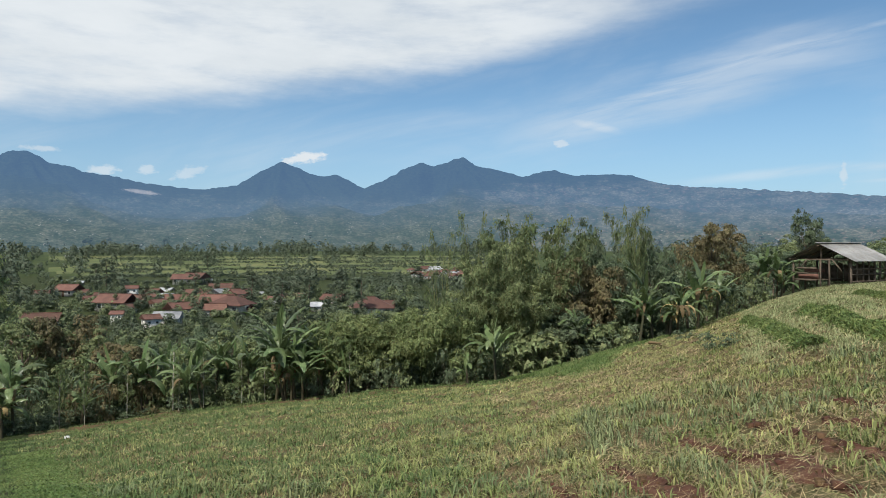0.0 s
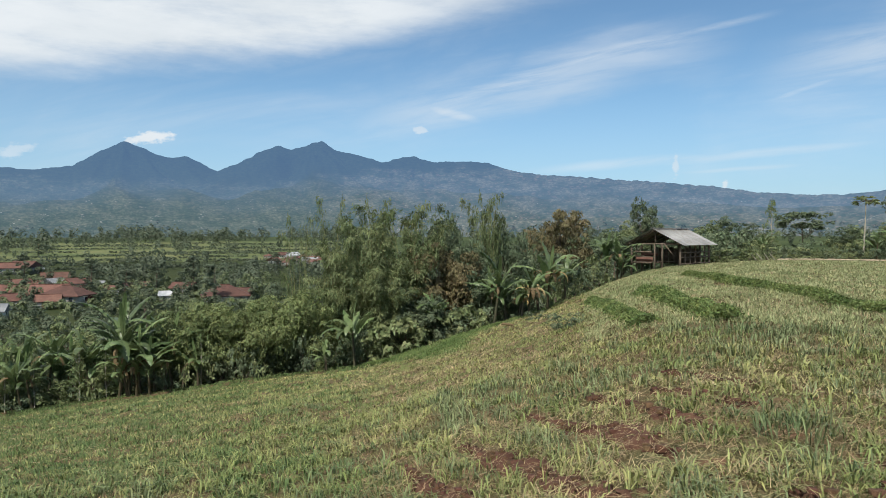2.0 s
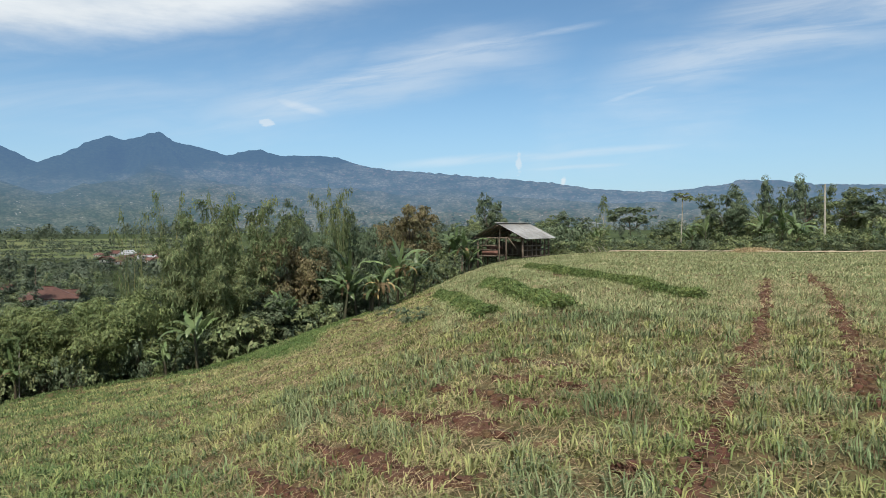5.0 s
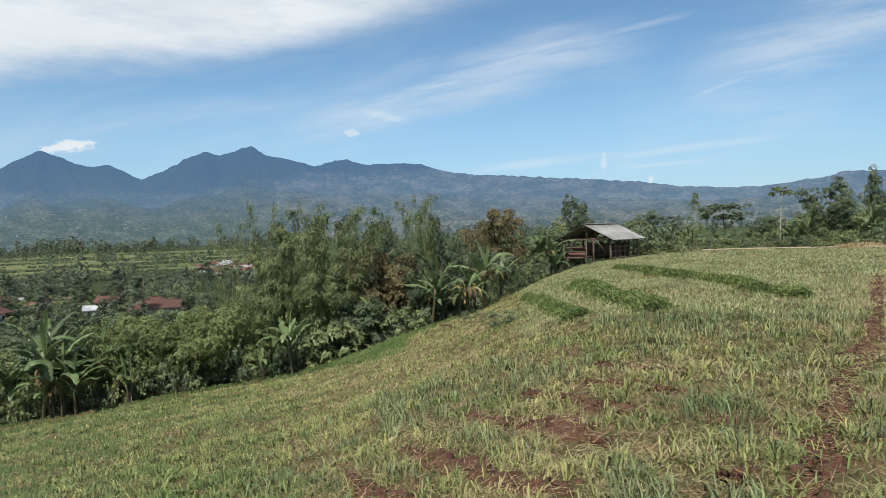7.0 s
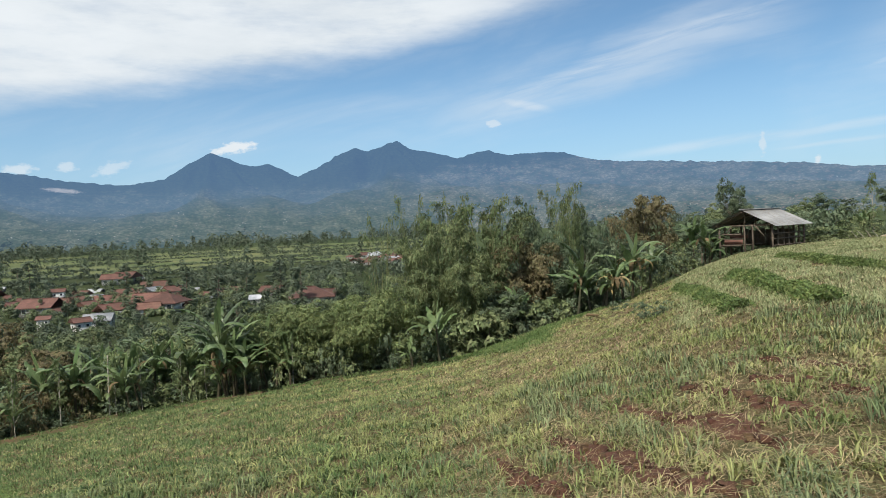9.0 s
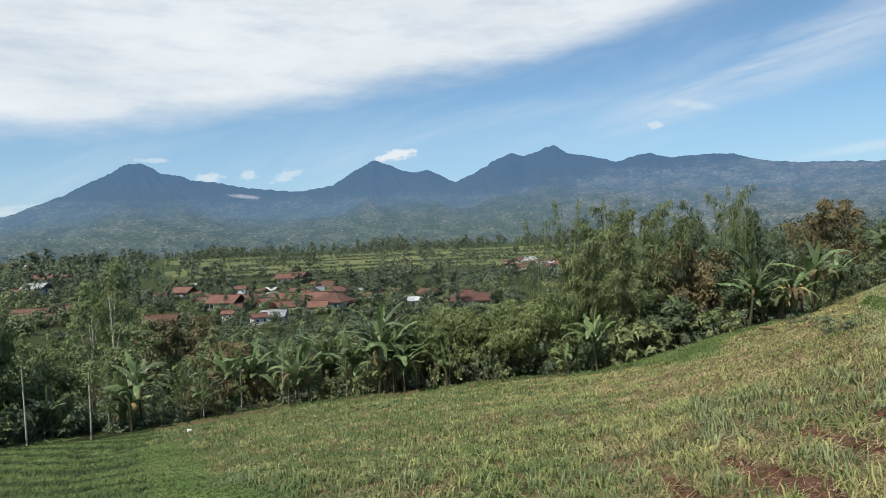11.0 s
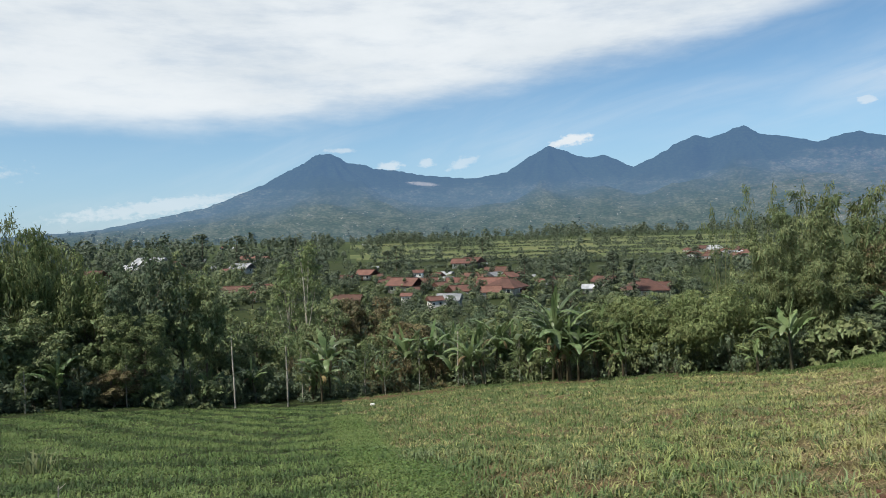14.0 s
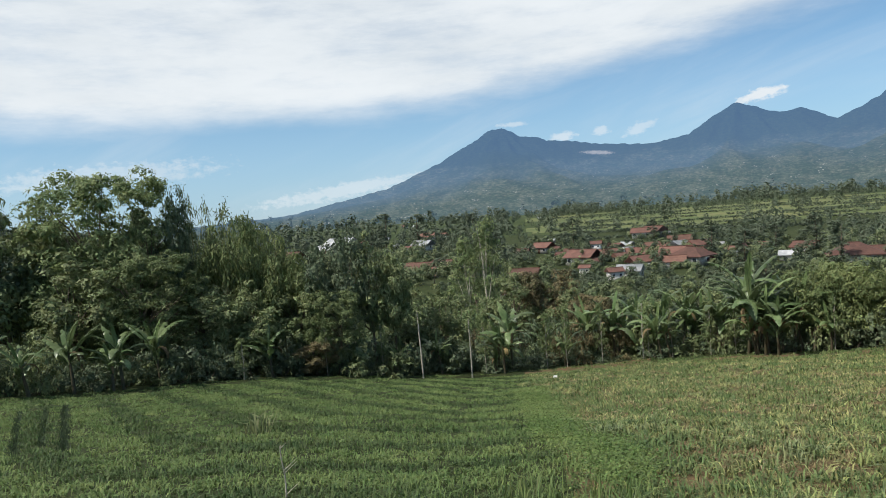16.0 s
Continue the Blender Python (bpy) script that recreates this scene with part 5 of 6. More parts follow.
def far_woods(name, label, patches, material, detail=64, coarse=0.165, lift=0.0):
    """Distant woods: many small tree shapes of a few leaf clumps each, in one piece."""
    V, F, base = [], [], 0
    for az0, az1, d0, d1, n, h0, h1 in patches:
        az = np.radians(rng.uniform(az0, az1, n))
        d = np.sqrt(rng.uniform(d0 ** 2, d1 ** 2, n))
        clear = np.array([all(abs(np.degrees(q0) - a) * 0.0175 * d_ > 7 or not -22 < d_ - e < 9 for a, e in taken) for q0, d_ in zip(az, d)])
        az, d = az[clear], d[clear]
        n = len(az)
        x, y = d * np.sin(az), d * np.cos(az)
        z = ground_z(x, y) + lift
        keep = ripple(x, y, 0.05 * d0) + rng.normal(size=n) * 0.35 > -0.1
        x, y, z = x[keep], y[keep], z[keep]
        n = len(x)
        h = (h0 + (h1 - h0) * rng.uniform(0, 1, n) ** 2.0) * (1 + 0.35 * ripple(x, y, 0.09 * d0))
        k = detail
        v = unit(rng.normal(size=(n, k, 3)) + np.array([0, 0, 0.2]))
        bulge = rng.uniform(0.72, 1.06, (n, k)) * (1 + 0.22 * np.sin(5 * v[..., 0] + 4 * v[..., 2] + 9 * rng.uniform(0, 1, (n, 1))))
        reach = h[:, None] * rng.uniform(0.17, 0.44, (n, 1)) * bulge
        C = np.stack([x[:, None] + v[..., 0] * reach, y[:, None] + v[..., 1] * reach, z[:, None] + h[:, None] * (0.54 + 0.46 * v[..., 2] * bulge)], -1).reshape(-1, 3)
        size = np.repeat(h * coarse, k) * rng.uniform(0.6, 1.3, n * k)
        out = v.reshape(-1, 3)
        W, G = leaf_slips(C, np.cross(out, rng.normal(size=(n * k, 3))), size, size * 0.8, 0.1, out + np.array([0, 0, 0.3]))
        V.append(W)
        F.append(G + base)
        base += len(W)
    ob = new(name, mesh_of(name, np.concatenate(V), np.concatenate(F), material))
    return tagged(ob, label, "woods", kind="stuff")


far_woods("valley_woods", "round-crowned green trees between the village houses and fields", [(-33, 3, 192, 262, 330, 4, 10), (-33, 3, 262, 335, 200, 3, 7), (-52, -31, 215, 335, 260, 4, 9), (-46, -42, 150, 220, 40, 4, 9), (3, 24, 150, 300, 160, 4, 9)], M_FAR, 110, 0.125)

far_woods("distant_woods", "dark tree rows and groves across the valley", [
    (-80, -50, 195, 430, 420, 5, 11), (-50, -30, 335, 430, 200, 5, 10), (-35, -27, 345, 620, 150, 5, 10), (6, 28, 195, 385, 220, 5, 9), (-28, 4, 335, 340, 26, 1, 3), (-28, 4, 402, 406, 30, 1.5, 5), (-28, 5, 500, 506, 34, 2, 6), (-28, -15, 420, 500, 24, 5, 12),
    (-12, 6, 300, 420, 60, 4, 9), (-28, 4, 345, 595, 110, 4, 9), (-32, 6, 596, 640, 420, 4, 11), (-32, 8, 660, 880, 560, 5, 12), (-80, -31, 430, 880, 620, 6, 13), (-84, -60, 420, 800, 260, 8, 13), (6, 50, 300, 880, 420, 6, 12)], M_FAR)

# These trees share the mountains' glow, so haze is painted on them too.
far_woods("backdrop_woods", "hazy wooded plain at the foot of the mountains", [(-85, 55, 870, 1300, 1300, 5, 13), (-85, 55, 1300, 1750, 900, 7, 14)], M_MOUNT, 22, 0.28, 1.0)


def terrace_hedges():
    """Low grassy lips between the terraced fields beyond the village."""
    C = []
    for d0 in (318, 340, 362, 386, 412, 440, 470, 502, 536, 570):
        a0 = -28 + rng.uniform(0, 5)
        while a0 < 5:
            a1 = a0 + rng.uniform(4, 12)
            k = int((a1 - a0) * 55)
            az = np.radians(rng.uniform(a0, min(a1, 6), k))
            d = d0 + 9 * np.sin(az * 14 + d0) + rng.normal(size=k) * 0.5
            x, y = d * np.sin(az), d * np.cos(az)
            C.append(np.c_[x, y, ground_z(x, y) + rng.uniform(0.1, 1.0, k)])
            a0 = a1 + rng.uniform(0.3, 2.5)
    C = np.concatenate(C)
    n = len(C)
    V, F = leaf_slips(C, rng.normal(size=(n, 3)) + np.array([0, 0, 0.4]), rng.uniform(0.7, 1.6, n), rng.uniform(0.5, 1.1, n))
    tagged(new("terrace_hedges", mesh_of("terrace_hedges", V, F, M_FAR)), "dark grassy lips between terraced fields", "hedges", kind="stuff")


terrace_hedges()


# ---- the crop field ----
def field_at(az, el):
    """Where the line of sight at a bearing and an angle below eye level meets the field."""
    far = float(edge_at(az))
    s = math.tan(radians(float(np.interp(az, EDGE[:, 0], EDGE[:, 2]))))
    brim = EYE + far * s
    d = EYE / (brim / far - math.tan(radians(el)))
    return np.array([d * math.sin(radians(az)), d * math.cos(radians(az))])


# Bare earth strips in the harvested beds, and the furrow path: ends and half width.
STRIPS = [(field_at(13.2, -16.5), field_at(26.0, -19.3), 0.24), (field_at(18.4, -14.3), field_at(29.2, -16.0), 0.22), (field_at(23.2, -12.8), field_at(32.3, -13.9), 0.20), (field_at(27.3, -11.7), field_at(34.5, -12.1), 0.17),
          (field_at(8.4, -18.4), field_at(13.8, -20.3), 0.16), (field_at(36.4, -17.7), field_at(39.3, -18.0), 0.10), (field_at(28.5, -10.4), field_at(34.6, -10.6), 0.10)]
WAY = [field_at(*q) for q in ((42.0, -20.5), (42.9, -17.0), (44.0, -14.2), (45.4, -10.9), (47.2, -8.3), (47.9, -6.6), (48.3, -4.0))]
WAY_2 = [field_at(*q) for q in ((54.2, -12.0), (53.4, -8.0), (52.4, -5.2), (51.2, -3.6))]
FURROW = [(a, b, 0.16) for way in (WAY, WAY_2) for a, b in zip(way, way[1:])]


SLITS = [(field_at(-65.4, -11.2), field_at(-65.5, -14.1), 0.12), (field_at(-66.6, -11.2), field_at(-66.9, -13.4), 0.05), (field_at(-68.2, -11.0), field_at(-68.6, -13.8), 0.05)]


def to_strip(P, strips):
    """Distance of points from the nearest strip, in its half widths."""
    best = np.full(len(P), 99.0)
    for a, b, w0 in strips:
        t = np.clip(((P - a) @ (b - a)) / ((b - a) @ (b - a)), 0, 1)
        best = np.minimum(best, np.linalg.norm(P - (a + t[:, None] * (b - a)), axis=1) / w0)
    return best


def scatter(d0, d1, per_m2, az0=-74, az1=60):
    n = int(per_m2 * 0.5 * radians(az1 - az0) * (d1 ** 2 - d0 ** 2))
    az = np.radians(rng.uniform(az0, az1, n))
    d = np.sqrt(rng.uniform(d0 ** 2, d1 ** 2, n))
    return np.stack([d * np.sin(az), d * np.cos(az)], 1)


def blades(P, per, tall, wide, lean, fine, spread=0.06):
    """Upright bent blades in tufts: fine ones have a bend, far ones are single slips."""
    n = len(P) * per
    base = np.repeat(P, per, 0) + rng.normal(size=(n, 2)) * spread
    z = ground_z(base[:, 0], base[:, 1])
    B = np.c_[base, z - 0.01]
    h = np.repeat(np.broadcast_to(tall, len(P)), per) * rng.uniform(0.55, 1.25, n)
    a = rng.uniform(0, 2 * np.pi, n)
    out = np.stack([np.cos(a), np.sin(a), np.zeros(n)], 1)
    side = np.stack([-np.sin(a), np.cos(a), np.zeros(n)], 1) * (wide * rng.uniform(0.7, 1.3, n))[:, None]
    k = (lean * rng.uniform(0.2, 1.6, n))[:, None]
    up = np.array([[0, 0, 1.0]])
    h = h[:, None]
    tip = B + out * h * k + up * h * (1 - 0.35 * np.minimum(k, 1.4))
    if not fine:
        V = np.stack([B - side, B + side, tip], 1).reshape(-1, 3)
        return V, np.arange(3 * n).reshape(-1, 3)
    mid = B + out * h * k * 0.35 + up * h * 0.6
    V = np.stack([B - side * 0.8, B + side * 0.8, mid + side, mid - side, tip], 1).reshape(-1, 3)
    i = np.arange(n)[:, None] * 5
    return V, np.concatenate([i + [0, 1, 2], i + [0, 2, 3], i + [3, 2, 4]])


def litter(P, per, length, wide):
    """Fallen straws lying over the soil."""
    n = len(P) * per
    base = np.repeat(P, per, 0) + rng.normal(size=(n, 2)) * 0.12
    a = rng.uniform(0, 2 * np.pi, n)
    L = length * rng.uniform(0.5, 1.4, n)
    o = np.stack([np.cos(a), np.sin(a)], 1)
    s = np.stack([-np.sin(a), np.cos(a)], 1) * wide
    ends = base + o * L[:, None]
    z0, z1 = ground_z(base[:, 0], base[:, 1]) + rng.uniform(0.01, 0.08, n), ground_z(ends[:, 0], ends[:, 1]) + rng.uniform(0.01, 0.14, n)
    V = np.stack([np.c_[base - s, z0], np.c_[base + s, z0], np.c_[ends, z1]], 1).reshape(-1, 3)
    return V, np.arange(3 * n).reshape(-1, 3)


def stuff(name, label, category, pieces, material):
    V, F, n = [], [], 0
    for v, f in pieces:
        V.append(v)
        F.append(f + n)
        n += len(v)
    return tagged(new(name, mesh_of(name, np.concatenate(V), np.concatenate(F), material)), label, category, kind="stuff")


CORNER = [field_at(-30.5, -14.3), field_at(-30.1, -15.2), field_at(-27.6, -19.2), field_at(-24.0, -27.0)]


def in_left_bed(P):
    """The dark green sown bed beyond the field corner."""
    az = np.degrees(np.arctan2(P[:, 0], P[:, 1]))
    d = np.hypot(P[:, 0], P[:, 1])
    line = np.interp(d, [np.hypot(*c) for c in CORNER[::-1]], [np.degrees(np.arctan2(*c)) for c in CORNER[::-1]])
    return az < line + 0.6 * np.sin(d * 1.7) + rng.normal(size=len(P)) * 0.5


def row_phase(P):
    """Drill rows of the sown bed, which bend round the shoulder of the slope: 0 on a row and 1 between rows."""
    west, east = P @ np.array([-0.39, -0.92]) - 10.0, P @ np.array([0.68, -0.73])
    level = np.log(np.exp(west * 1.6) + np.exp(east * 1.6)) / 1.6
    level = level + 0.07 * np.sin(P[:, 0] * 1.3 + P[:, 1] * 0.8)
    return np.abs(((level / 2.0) % 1) - 0.5) * 2


def patchy(P, size, seed=0.0):
    return ripple(P[:, 0] + seed, P[:, 1] - seed, size) * 0.6 + ripple(P[:, 0] * 1.3 - seed, P[:, 1] * 1.1, size * 0.37) * 0.4


onion, upper, grass, straw, crop, weedy, meadow = [], [], [], [], [], [], []
for d0, d1, per_m2, per, fine, wide in ((3.4, 8.0, 50, 15, True, 0.0062), (8.0, 14.0, 34, 13, True, 0.0085), (14.0, 24.0, 24, 13, False, 0.017), (24.0, 54.0, 14, 13, False, 0.027)):
    P = scatter(d0, d1, per_m2)
    az, d = np.degrees(np.arctan2(P[:, 0], P[:, 1])), np.hypot(P[:, 0], P[:, 1])
    P = P[d < edge_at(az) + np.where(az < 24, 1.0, -0.2)]
    az = np.degrees(np.arctan2(P[:, 0], P[:, 1]))
    bare = to_strip(P, STRIPS + FURROW)
    bed = in_left_bed(P)
    q = patchy(P, 2.2)
    dist = np.hypot(P[:, 0], P[:, 1])
    lush = 0.75 * np.exp(-((az - 37) / 6.5) ** 2) + 0.25 * np.exp(-((az - 10) / 14) ** 2) * (dist < 7.5) + 0.25 * (az > 34) * (dist > 14)
    roll = rng.uniform(0, 1, len(P))
    row = row_phase(P)
    tuft = 0.55 + 0.9 * np.clip(patchy(P, 0.34, 3.0) * 0.7 + patchy(P, 0.13, 8.0) * 0.5 + 0.5, 0, 1.1)
    thin = (tuft < 0.8) & (rng.uniform(0, 1, len(P)) < 0.45)
    is_crop = bed & (to_strip(P, SLITS) > 0.7)
    between = row + rng.normal(size=len(P)) * 0.1 > 0.62
    is_onion = ~bed & (bare > 1.1) & (q + lush + rng.normal(size=len(P)) * 0.35 > np.interp(np.hypot(P[:, 0], P[:, 1]), [5, 12, 20, 30], [0.25, 0.45, 0.7, 0.8])) & (roll < 0.7)
    edge_gap = edge_at(az) - np.hypot(P[:, 0], P[:, 1])
    fresh = ~bed & (edge_gap < 0.8 + 5.0 * np.exp(-((az - 11) / 4.5) ** 2) + 0.5 * q) & (az < 24)
    fresh |= ~bed & (np.linalg.norm(P - field_at(-24.5, -19.5), axis=1) < 1.5 + 0.5 * q)
    fresh |= ~bed & (az < 6) & (rng.uniform(0, 1, len(P)) < np.interp(az, [-28, -10, 6], [0.8, 0.6, 0.1])) & (q < 0.6)
    is_onion &= ~fresh
    worn = (patchy(P, 1.3, 5.0) > 0.42) & (az > 4) & (az < 42) & (np.hypot(P[:, 0], P[:, 1]) < 24) & (rng.uniform(0, 1, len(P)) < 0.45)
    is_onion &= ~worn
    # Far upper onions take the paler colour, which lifts that field's brightness.
    far_upper = ~bed & ~fresh & (az > 23) & (dist > 15 - 0.06 * (az - 23)) & (bare > 1.0) & (roll < 0.93)
    is_onion &= ~far_upper
    upper.append(blades(P[far_upper], per + 2, 0.13, wide, 0.8, fine, 0.08))
    is_grass = ~bed & ~fresh & ~worn & ~far_upper & (bare + rng.uniform(0, 0.5, len(P)) > 0.75) & ~is_onion & (roll < np.where(az > 4, 0.68, 0.95))
    is_straw = ~bed & (bare > 0.3 + 0.5 * roll) & (bare < 3.2) & (roll > 0.3) | (~bed & (roll > np.where(az > 4, 0.72, 0.97)) & (q < 0.3))
    if is_onion.any():
        onion.append(blades(P[is_onion & ~thin], per, (0.18 if fine else 0.125) * tuft[is_onion & ~thin], wide * 0.85, 0.85, fine, 0.05))
    grass.append(blades(P[is_grass & ~thin], per + 1, (0.13 if fine else 0.105) * tuft[is_grass & ~thin], wide, 1.05, fine, 0.06 if fine else 0.08))
    crop.append(blades(P[is_crop & ~between], per + 5, (0.085 * (1 + 0.25 * patchy(P, 0.9)))[is_crop & ~between], wide, 0.95, fine, 0.09))
    # Furrow shade painted with darker blades, visible at a grazing view.
    weedy.append(blades(P[is_crop & between], per + 3, 0.095, wide, 0.8, fine, 0.08))
    meadow.append(blades(P[fresh & ~thin], per, 0.125 * tuft[fresh & ~thin], wide, 0.95, fine, 0.09))
    if d0 < 20:
        straw.append(litter(P[is_straw], 10, 0.21, wide * 0.5))
    else:
        straw.append(litter(P[is_straw], 4, 0.16, wide * 0.6))
turf = []
for d0, d1, per_m2, wide in ((3.4, 14.0, 85, 0.014), (14.0, 24.0, 32, 0.026), (24.0, 50.0, 10, 0.045)):
    P = scatter(d0, d1, per_m2, -32, 60)
    az = np.degrees(np.arctan2(P[:, 0], P[:, 1]))
    P = P[(np.hypot(P[:, 0], P[:, 1]) < edge_at(az) + 0.2) & ~in_left_bed(P) & (to_strip(P, STRIPS + FURROW) + rng.uniform(0, 0.4, len(P)) > 0.8)]
    turf.append(blades(P, 6, 0.065, wide, 1.2, False, 0.09))
P = np.concatenate([scatter(0.5, 3.5, 60, -180, 180), scatter(3.4, 11.0, 16, 60, 180), scatter(3.4, 11.0, 16, -180, -74)])
turf.append(blades(P, 7, 0.08, 0.012, 1.1, False, 0.1))
stuff("withered_turf", "low withered turf and fallen leaves between the tufts", "turf", turf, M_THATCH)
stuff("spring_onions", "blue-green spring onion tufts growing in the field", "crop", onion, M_ONION)
stuff("upper_onions", "pale grey-green onions on the upper field", "crop", upper, M_UPPER)
stuff("field_grass", "yellowish green weedy grass over the field", "grass", grass, M_GRASS)
stuff("dry_straw", "dry straw and withered leaves lying on the beds", "straw", straw, M_STRAW)
stuff("meadow_grass", "soft yellowish green grass over the lower field", "grass", meadow, M_MEADOW)
stuff("row_weeds", "low blades darkened as shade in the furrows between the crop rows", "weeds", weedy, M_ROWS)
stuff("young_crop", "dense dark green young crop in curved rows", "crop", crop, M_CROP)


def earth_bank(a, b, w0, n=60, lift=0.03, clods=26):
    """A low ragged ridge of turned earth with loose clods on it."""
    n = max(n, int(np.linalg.norm(b - a) * 16)) if clods else n
    t = np.linspace(0, 1, n)
    nrm = np.array([-(b - a)[1], (b - a)[0]]) / np.linalg.norm(b - a)
    k = 13 if clods else 7
    rough = np.convolve(rng.normal(size=n + 8), np.ones(5) / 5, "same")[4:-4]
    drift = np.convolve(rng.normal(size=n + 30), np.ones(15) / 15, "same")[15:-15]
    taper = np.sqrt(np.clip(np.sin(np.pi * t), 0, 1)) if clods else np.ones(n)
    ww = w0 * (taper * (0.62 + 0.5 * rough + 0.3 * drift)).clip(0.02, 1.3)
    line = a + (b - a) * t[:, None] + nrm * (drift * w0 * 0.9)[:, None]
    s = np.linspace(-1, 1, k)
    P = line[:, None] + nrm * (s[None, :] * ww[:, None])[..., None] + rng.normal(size=(n, k, 2)) * 0.01
    bumps = rng.normal(size=(n, k)) * 0.014
    h = lift * (1 - s * s)[None] * (1 + 0.8 * rough[:, None]) + bumps * (1 - s * s)[None] - 0.02 * (np.abs(s) > 0.9)[None] + 0.008
    V = np.c_[P.reshape(-1, 2), ground_z(P[..., 0], P[..., 1]).ravel() + h.ravel()]
    i, j = np.meshgrid(np.arange(n - 1), np.arange(k - 1), indexing="ij")
    F = np.stack([i * k + j, i * k + j + 1, (i + 1) * k + j + 1, (i + 1) * k + j], -1).reshape(-1, 4)
    m = int(clods * np.linalg.norm(b - a))
    if m:
        c = V[rng.integers(0, len(V), m)] + rng.normal(size=(m, 3)) * np.array([0.05, 0.05, 0.004])
        r = rng.uniform(0.012, 0.045, (m, 1, 1))
        corner = np.array([(x, y, z) for z in (-0.7, 0.7) for x, y in ((-1, -1), (1, -1), (1, 1), (-1, 1))]) * rng.uniform(0.5, 1.1, (m, 8, 3))
        cube = np.array([(0, 1, 5, 4), (1, 2, 6, 5), (2, 3, 7, 6), (3, 0, 4, 7), (4, 5, 6, 7)])
        F = np.concatenate([F, (len(V) + 8 * np.arange(m)[:, None, None] + cube[None]).reshape(-1, 4)])
        V = np.concatenate([V, (c[:, None] + corner * r).reshape(-1, 3)])
    return V, F


for a, b, w0 in STRIPS:
    tagged(new("earth_bank", mesh_of("earth_bank", *earth_bank(a, b, w0), M_SOIL)), "bare turned red-brown earth strip in the harvested bed", "soil", "earth strips", "structure")
V, F, n = [], [], 0
for a, b, w0 in FURROW:
    v, f = earth_bank(a - (b - a) * 0.06, b + (b - a) * 0.06, w0, 40)
    V.append(v), F.append(f + n)
    n += len(v)
tagged(new("furrow_path", mesh_of("furrow_path", np.concatenate(V), np.concatenate(F), M_SOIL)), "trodden red earth furrow between the beds", "path", kind="structure")


def bean_row(ends, w0, tall, label):
    """A low bushy row of leafy plants on a terrace lip."""
    a, b = ends
    n = int(np.linalg.norm(b - a) * 950)
    t = rng.uniform(0, 1, n)
    nrm = np.array([-(b - a)[1], (b - a)[0]]) / np.linalg.norm(b - a)
    s = rng.normal(size=n) * 0.45
    lump = 0.84 + 0.16 * np.sin(t * 19 + 2 * np.sin(t * 7))
    p = a + (b - a) * t[:, None] + nrm * (s * w0)[:, None]
    h = rng.uniform(0.1, 1, n) ** 0.6 * tall * lump * np.exp(-s * s)
    C = np.c_[p, ground_z(p[:, 0], p[:, 1]) + h]
    V, F = leaf_slips(C, unit(rng.normal(size=(n, 3)) + np.array([0, 0, 0.5])), rng.uniform(0.05, 0.10, n), rng.uniform(0.035, 0.065, n))
    tagged(new("bean_row", mesh_of("bean_row", V, F, M_BUSH)), label, "crop", "bean rows on the terrace lips", "stuff")


bean_row((field_at(23.3, -5.4), field_at(27.4, -7.0)), 0.3, 0.24, "dark green leafy row along a terrace lip")
bean_row((field_at(27.3, -4.4), field_at(33.2, -6.7)), 0.42, 0.34, "dense green bean plants along a terrace lip")
bean_row((field_at(30.5, -3.2), field_at(43.6, -5.5)), 0.28, 0.30, "long green and dry bean row along a terrace lip")

# A bleached bund along the far side of the upper field.
V, F, n = [], [], 0
prev = None
for az in np.arange(37, 60, 0.8):
    p = np.array(spot(az, float(edge_at(az)) - 0.4))[:2]
    if prev is not None:
        v, f = earth_bank(prev, p, 0.35, 5, 0.03, 0)
        V.append(v + np.array([0, 0, 0.10])), F.append(f + n)
        n += len(v)
    prev = p
M_BUND = surface("dry bund", ((0.30, 0.24, 0.16), (0.40, 0.33, 0.23), (0.2, 0.155, 0.10)), 1.5, 0.95)
tagged(new("field_bund", mesh_of("field_bund", np.concatenate(V), np.concatenate(F), M_BUND)), "pale dry earth bund along the upper field", "bund", kind="structure")


# Fresh grass on the bank at the field's rim.
n = 7600
az = rng.uniform(5.5, 20.5, n)
gap = rng.uniform(0.02, 1, n) * (0.1 + 11.0 * np.exp(-((az - 11.6) / 2.7) ** 2)) * rng.uniform(0.6, 1, n)
d = np.array([float(edge_at(a)) for a in az]) - gap
P = np.stack([d * np.sin(np.radians(az)), d * np.cos(np.radians(az))], 1)
P = P[to_strip(P, STRIPS) > 1.5]
stuff("fresh_grass", "fresh bright green grass on the bank of the field", "grass", [blades(P, 11, 0.09 + 0.09 * np.clip(patchy(P, 0.7) + 0.5, 0, 1.2), 0.014, 0.9, False, 0.1)], M_FRESH)

# Narrow water furrows through the sown bed: near-black blades stand in for their shade.
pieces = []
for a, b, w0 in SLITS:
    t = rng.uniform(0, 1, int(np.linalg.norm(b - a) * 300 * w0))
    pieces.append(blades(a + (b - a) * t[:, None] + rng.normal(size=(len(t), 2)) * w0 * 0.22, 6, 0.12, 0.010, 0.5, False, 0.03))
stuff("furrow_weeds", "near-black blades as shade in narrow water furrows of the green bed", "weeds", pieces, M_SHADY)


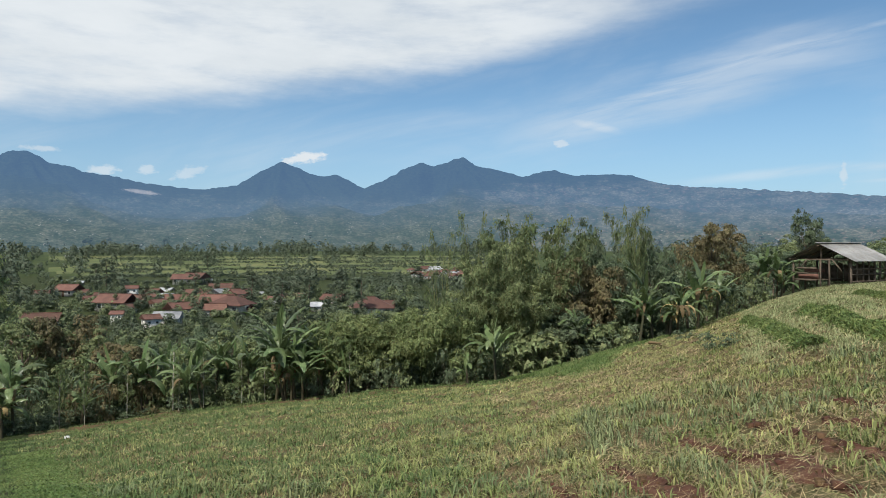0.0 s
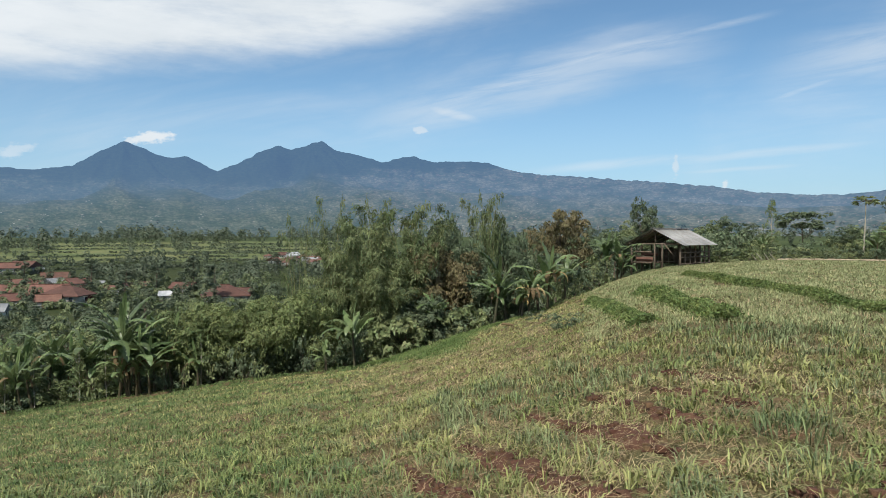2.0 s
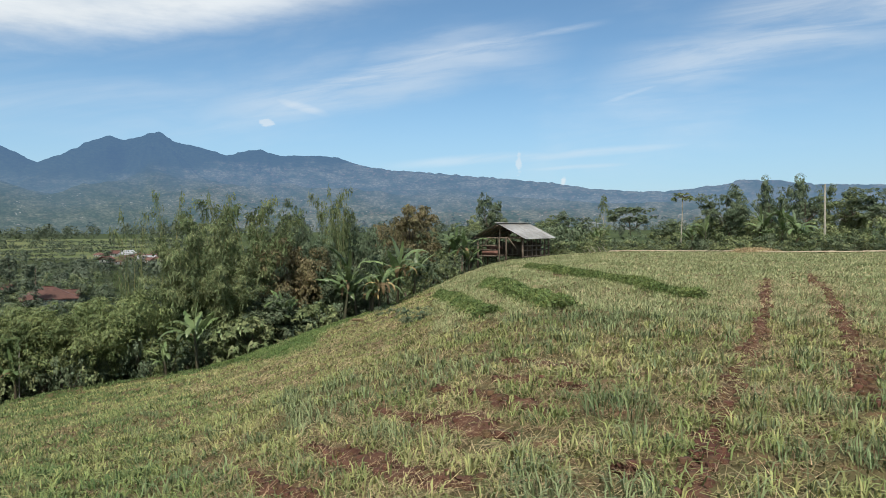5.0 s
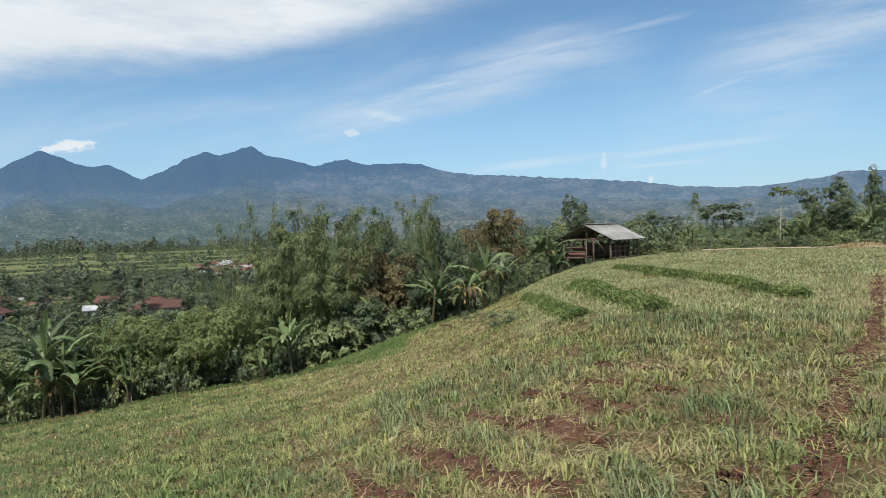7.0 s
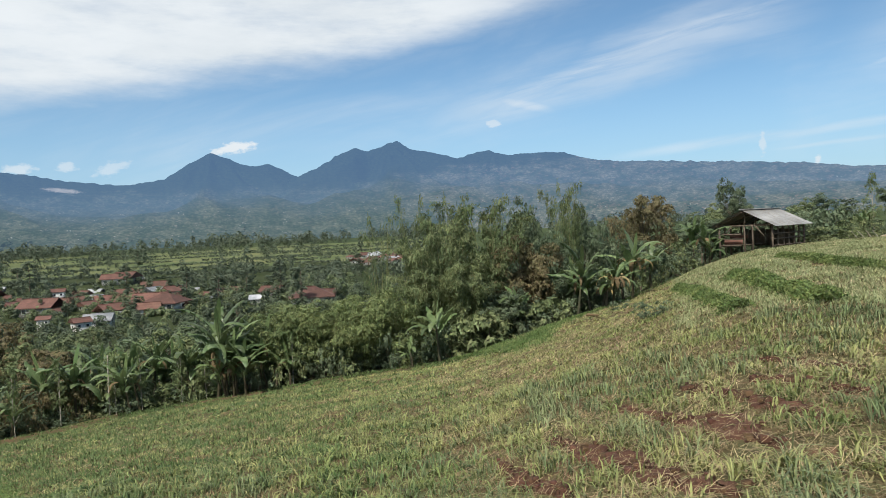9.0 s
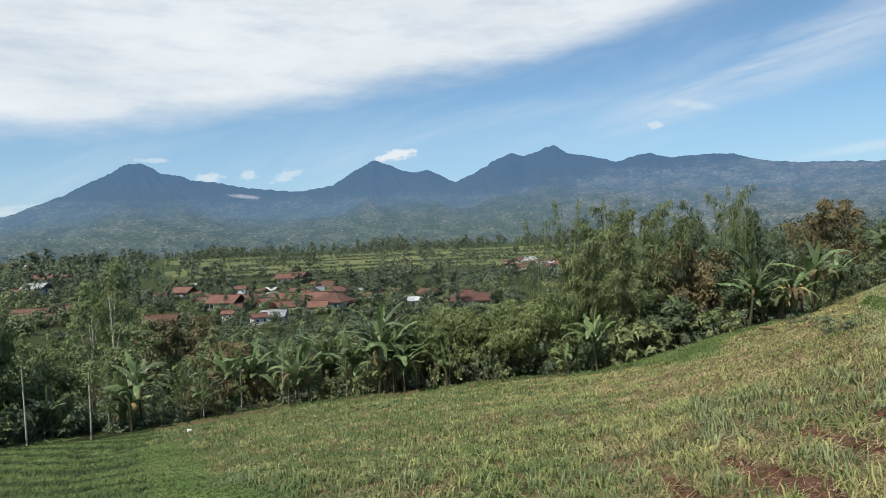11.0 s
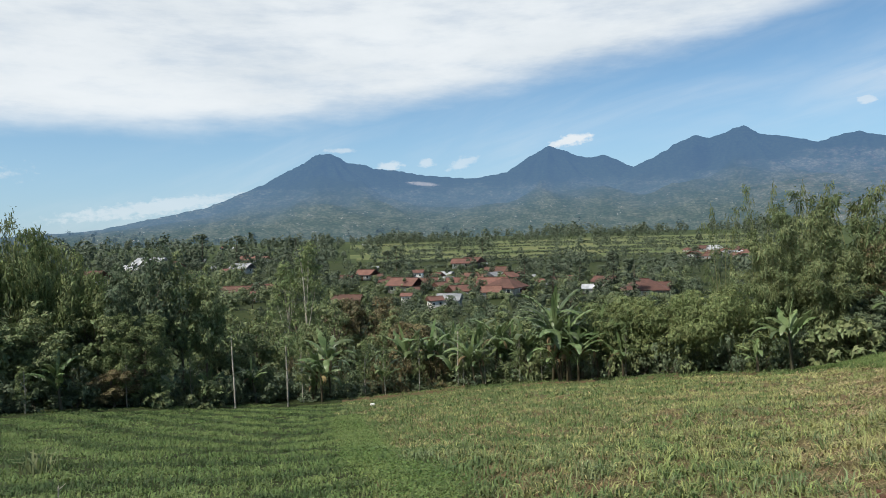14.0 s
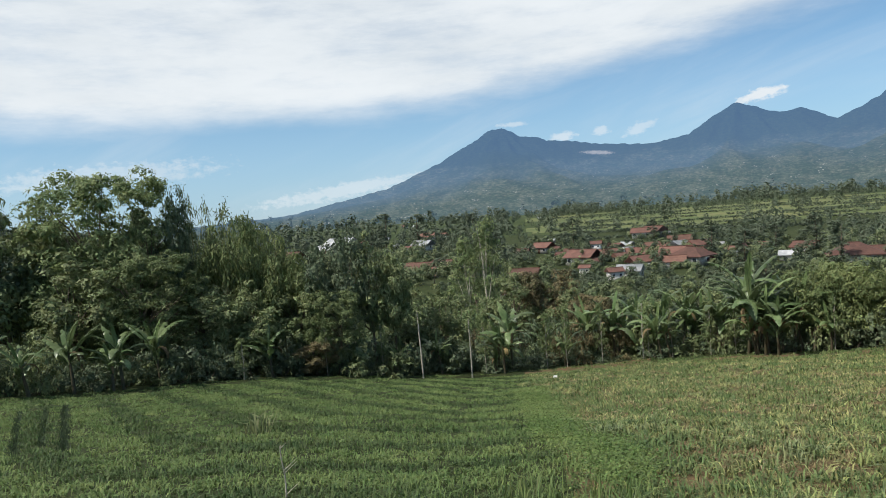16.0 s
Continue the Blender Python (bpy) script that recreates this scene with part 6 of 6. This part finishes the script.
def weed(az, el, tall, label, lean=0.0):
    """A thin dry weed stalk with a few side shoots."""
    root = tagged(new("weed_stalk"), label, "weed")
    x, y = field_at(az, el)
    root.matrix_basis = Matrix.Translation((x, y, float(ground_z(x, y))))
    P = np.array([(lean * u * u * tall, 0.02 * math.sin(u * 5), u * tall - 0.02) for u in np.linspace(0, 1, 8)])
    part("stem", mesh_of("stem", *tube(P, np.linspace(0.011, 0.005, 8), 6), M_PALE, smooth=True), root)
    for i, u in enumerate((0.12, 0.5, 0.55, 0.88, 0.95)):
        base = np.array([np.interp(u, np.linspace(0, 1, 8), P[:, j]) for j in range(3)])
        way = unit(np.array([0.8 if i != 3 else -0.5, 0.5, 0.8]))
        L = tall * (0.32 if i < 3 else 0.16)
        Q = base + way * np.linspace(0, L, 5)[:, None]
        part("shoot", mesh_of("shoot", *tube(Q, np.linspace(0.007, 0.002, 5), 4), M_PALE), root)
    return root


weed(-50.2, -20.1, 0.62, "tall pale dry weed stalk standing in the green bed")

# A leafy weed and rank grass close to the viewpoint.
P = np.array([field_at(-51.8, -15.3)])
stuff("leafy_weed", "small dark leafy weed in the green bed", "weed", [blades(P, 40, 0.45, 0.02, 0.7, True, 0.14)], M_BROAD)
n = 190
az = rng.uniform(-45, -22, n)
P = np.array([field_at(a, e) for a, e in zip(az, rng.uniform(-27, -21.6, n))])
stuff("rank_grass", "long rank green grass blades near the viewpoint", "grass", [blades(P, 6, 0.38, 0.006, 0.6, True, 0.05)], M_FRESH)

# Low leafy clover between the sown bed and the weedy field.
line = [field_at(*q) for q in ((-30.3, -14.2), (-29.2, -15.7), (-28.2, -17.6), (-26.2, -18.4), (-24.5, -19.2), (-23.2, -20.9))]
C = []
for a, b in zip(line, line[1:]):
    k = int(np.linalg.norm(b - a) * 2600)
    p = a + (b - a) * rng.uniform(0, 1, (k, 1)) + rng.normal(size=(k, 2)) * 0.24
    C.append(np.c_[p, ground_z(p[:, 0], p[:, 1]) + rng.uniform(0.04, 0.12, k)])
C = np.concatenate(C)
stuff("clover", "bright green leafy clover along the edge of the bed", "clover", [leaf_slips(C, rng.normal(size=(len(C), 3)) * np.array([1, 1, 0.4]), 0.04, 0.03, 0.1, np.array([[0, 0, 1.0]]) + rng.normal(size=(len(C), 3)) * 0.4)], M_CLOVER)

# A scrap of white plastic at the field edge.
p = field_at(-28.1, -13.4)
scrap = [(p[0] + 0.09 * math.cos(a) * (1 + 0.3 * math.sin(3 * a)), p[1] + 0.08 * math.sin(a), float(ground_z(*p)) + 0.09 + 0.03 * math.sin(2 * a)) for a in np.linspace(0, 6.28, 10, endpoint=False)]
low_ring = [(x * 0.999, y, z - 0.09) for x, y, z in scrap]
V = np.array(scrap + low_ring + [(p[0], p[1], float(ground_z(*p)) + 0.13)])
F = [(i, (i + 1) % 10, 20) for i in range(10)] + [(i, 10 + i, (i + 1) % 10) for i in range(10)] + [((i + 1) % 10, 10 + i, 10 + (i + 1) % 10) for i in range(10)]
tagged(new("plastic_bag", mesh_of("plastic_bag", V, F, M_WHITE)), "crumpled white plastic bag lying on the grass edge", "litter")


def pale_stake(az, el, lean):
    """A bleached leaning plant stalk at the upper edge."""
    d = field_d(az, el)
    root = tagged(new("stalk"), "pale bleached stalk leaning at the upper field edge", "stalk", "leaning stalks")
    root.matrix_basis = Matrix.Translation(spot(az, d))
    P = np.array([(-lean * u - 0.15 * u * u, 0.0, 0.55 * u - 0.05) for u in np.linspace(0, 1, 6)])
    part("stem", mesh_of("stem", *tube(P, np.linspace(0.035, 0.018, 6), 5), M_PALE, smooth=True), root)


for k in range(8):
    pale_stake(33.9 + k * 0.42, -1.95, 0.25 + 0.05 * (k % 3))

# A heap of dry straw by the bund.
c = np.array(spot(47.6, 51.0))
n = 5200
r, a = np.sqrt(rng.uniform(0, 1, n)), rng.uniform(0, 6.28, n)
C = np.c_[c[0] + 2.1 * r * np.cos(a), c[1] + 1.3 * r * np.sin(a), np.zeros(n)]
C[:, 2] = ground_z(C[:, 0], C[:, 1]) + 0.3 * (1 - r * r) * rng.uniform(0.6, 1.0, n)
V, F = leaf_slips(C, rng.normal(size=(n, 3)) * np.array([1, 1, 0.4]), 0.3, 0.05)
tagged(new("straw_heap", mesh_of("straw_heap", V, F, M_STRAW)), "low heap of dry straw beside the upper field", "straw heap")

# Cut banana stems lying by the plants at the edge.
for k in range(4):
    ob = tagged(new("cut_stem", mesh_of("cut_stem", *tube(np.array([(0, 0, 0.02), (0.25, 0.03, 0.04), (0.5, 0.0, 0.03)]), [0.045, 0.05, 0.04], 8), M_DEAD, smooth=True)), "cut dry banana stem lying on the field edge", "plant debris", "cut stems")
    ob.matrix_basis = Matrix.Translation(spot(16.0 + 0.4 * k, field_d(16.0 + 0.4 * k, -7.5))) @ Matrix.Rotation(k * 0.9, 4, "Z")


# A pale post among the trees of the upper field.
root = tagged(new("post"), "tall pale wooden post beside the upper trees", "post")
root.matrix_basis = Matrix.Translation(spot(52.2, 53.5))
part("shaft", mesh_of("shaft", *tube(np.array([(0, 0, -0.3), (0.02, 0, 2.2), (0.04, 0.02, height_to(52.2, 53.5, 3.0))]), [0.07, 0.065, 0.055], 8), M_PALE, smooth=True), root)
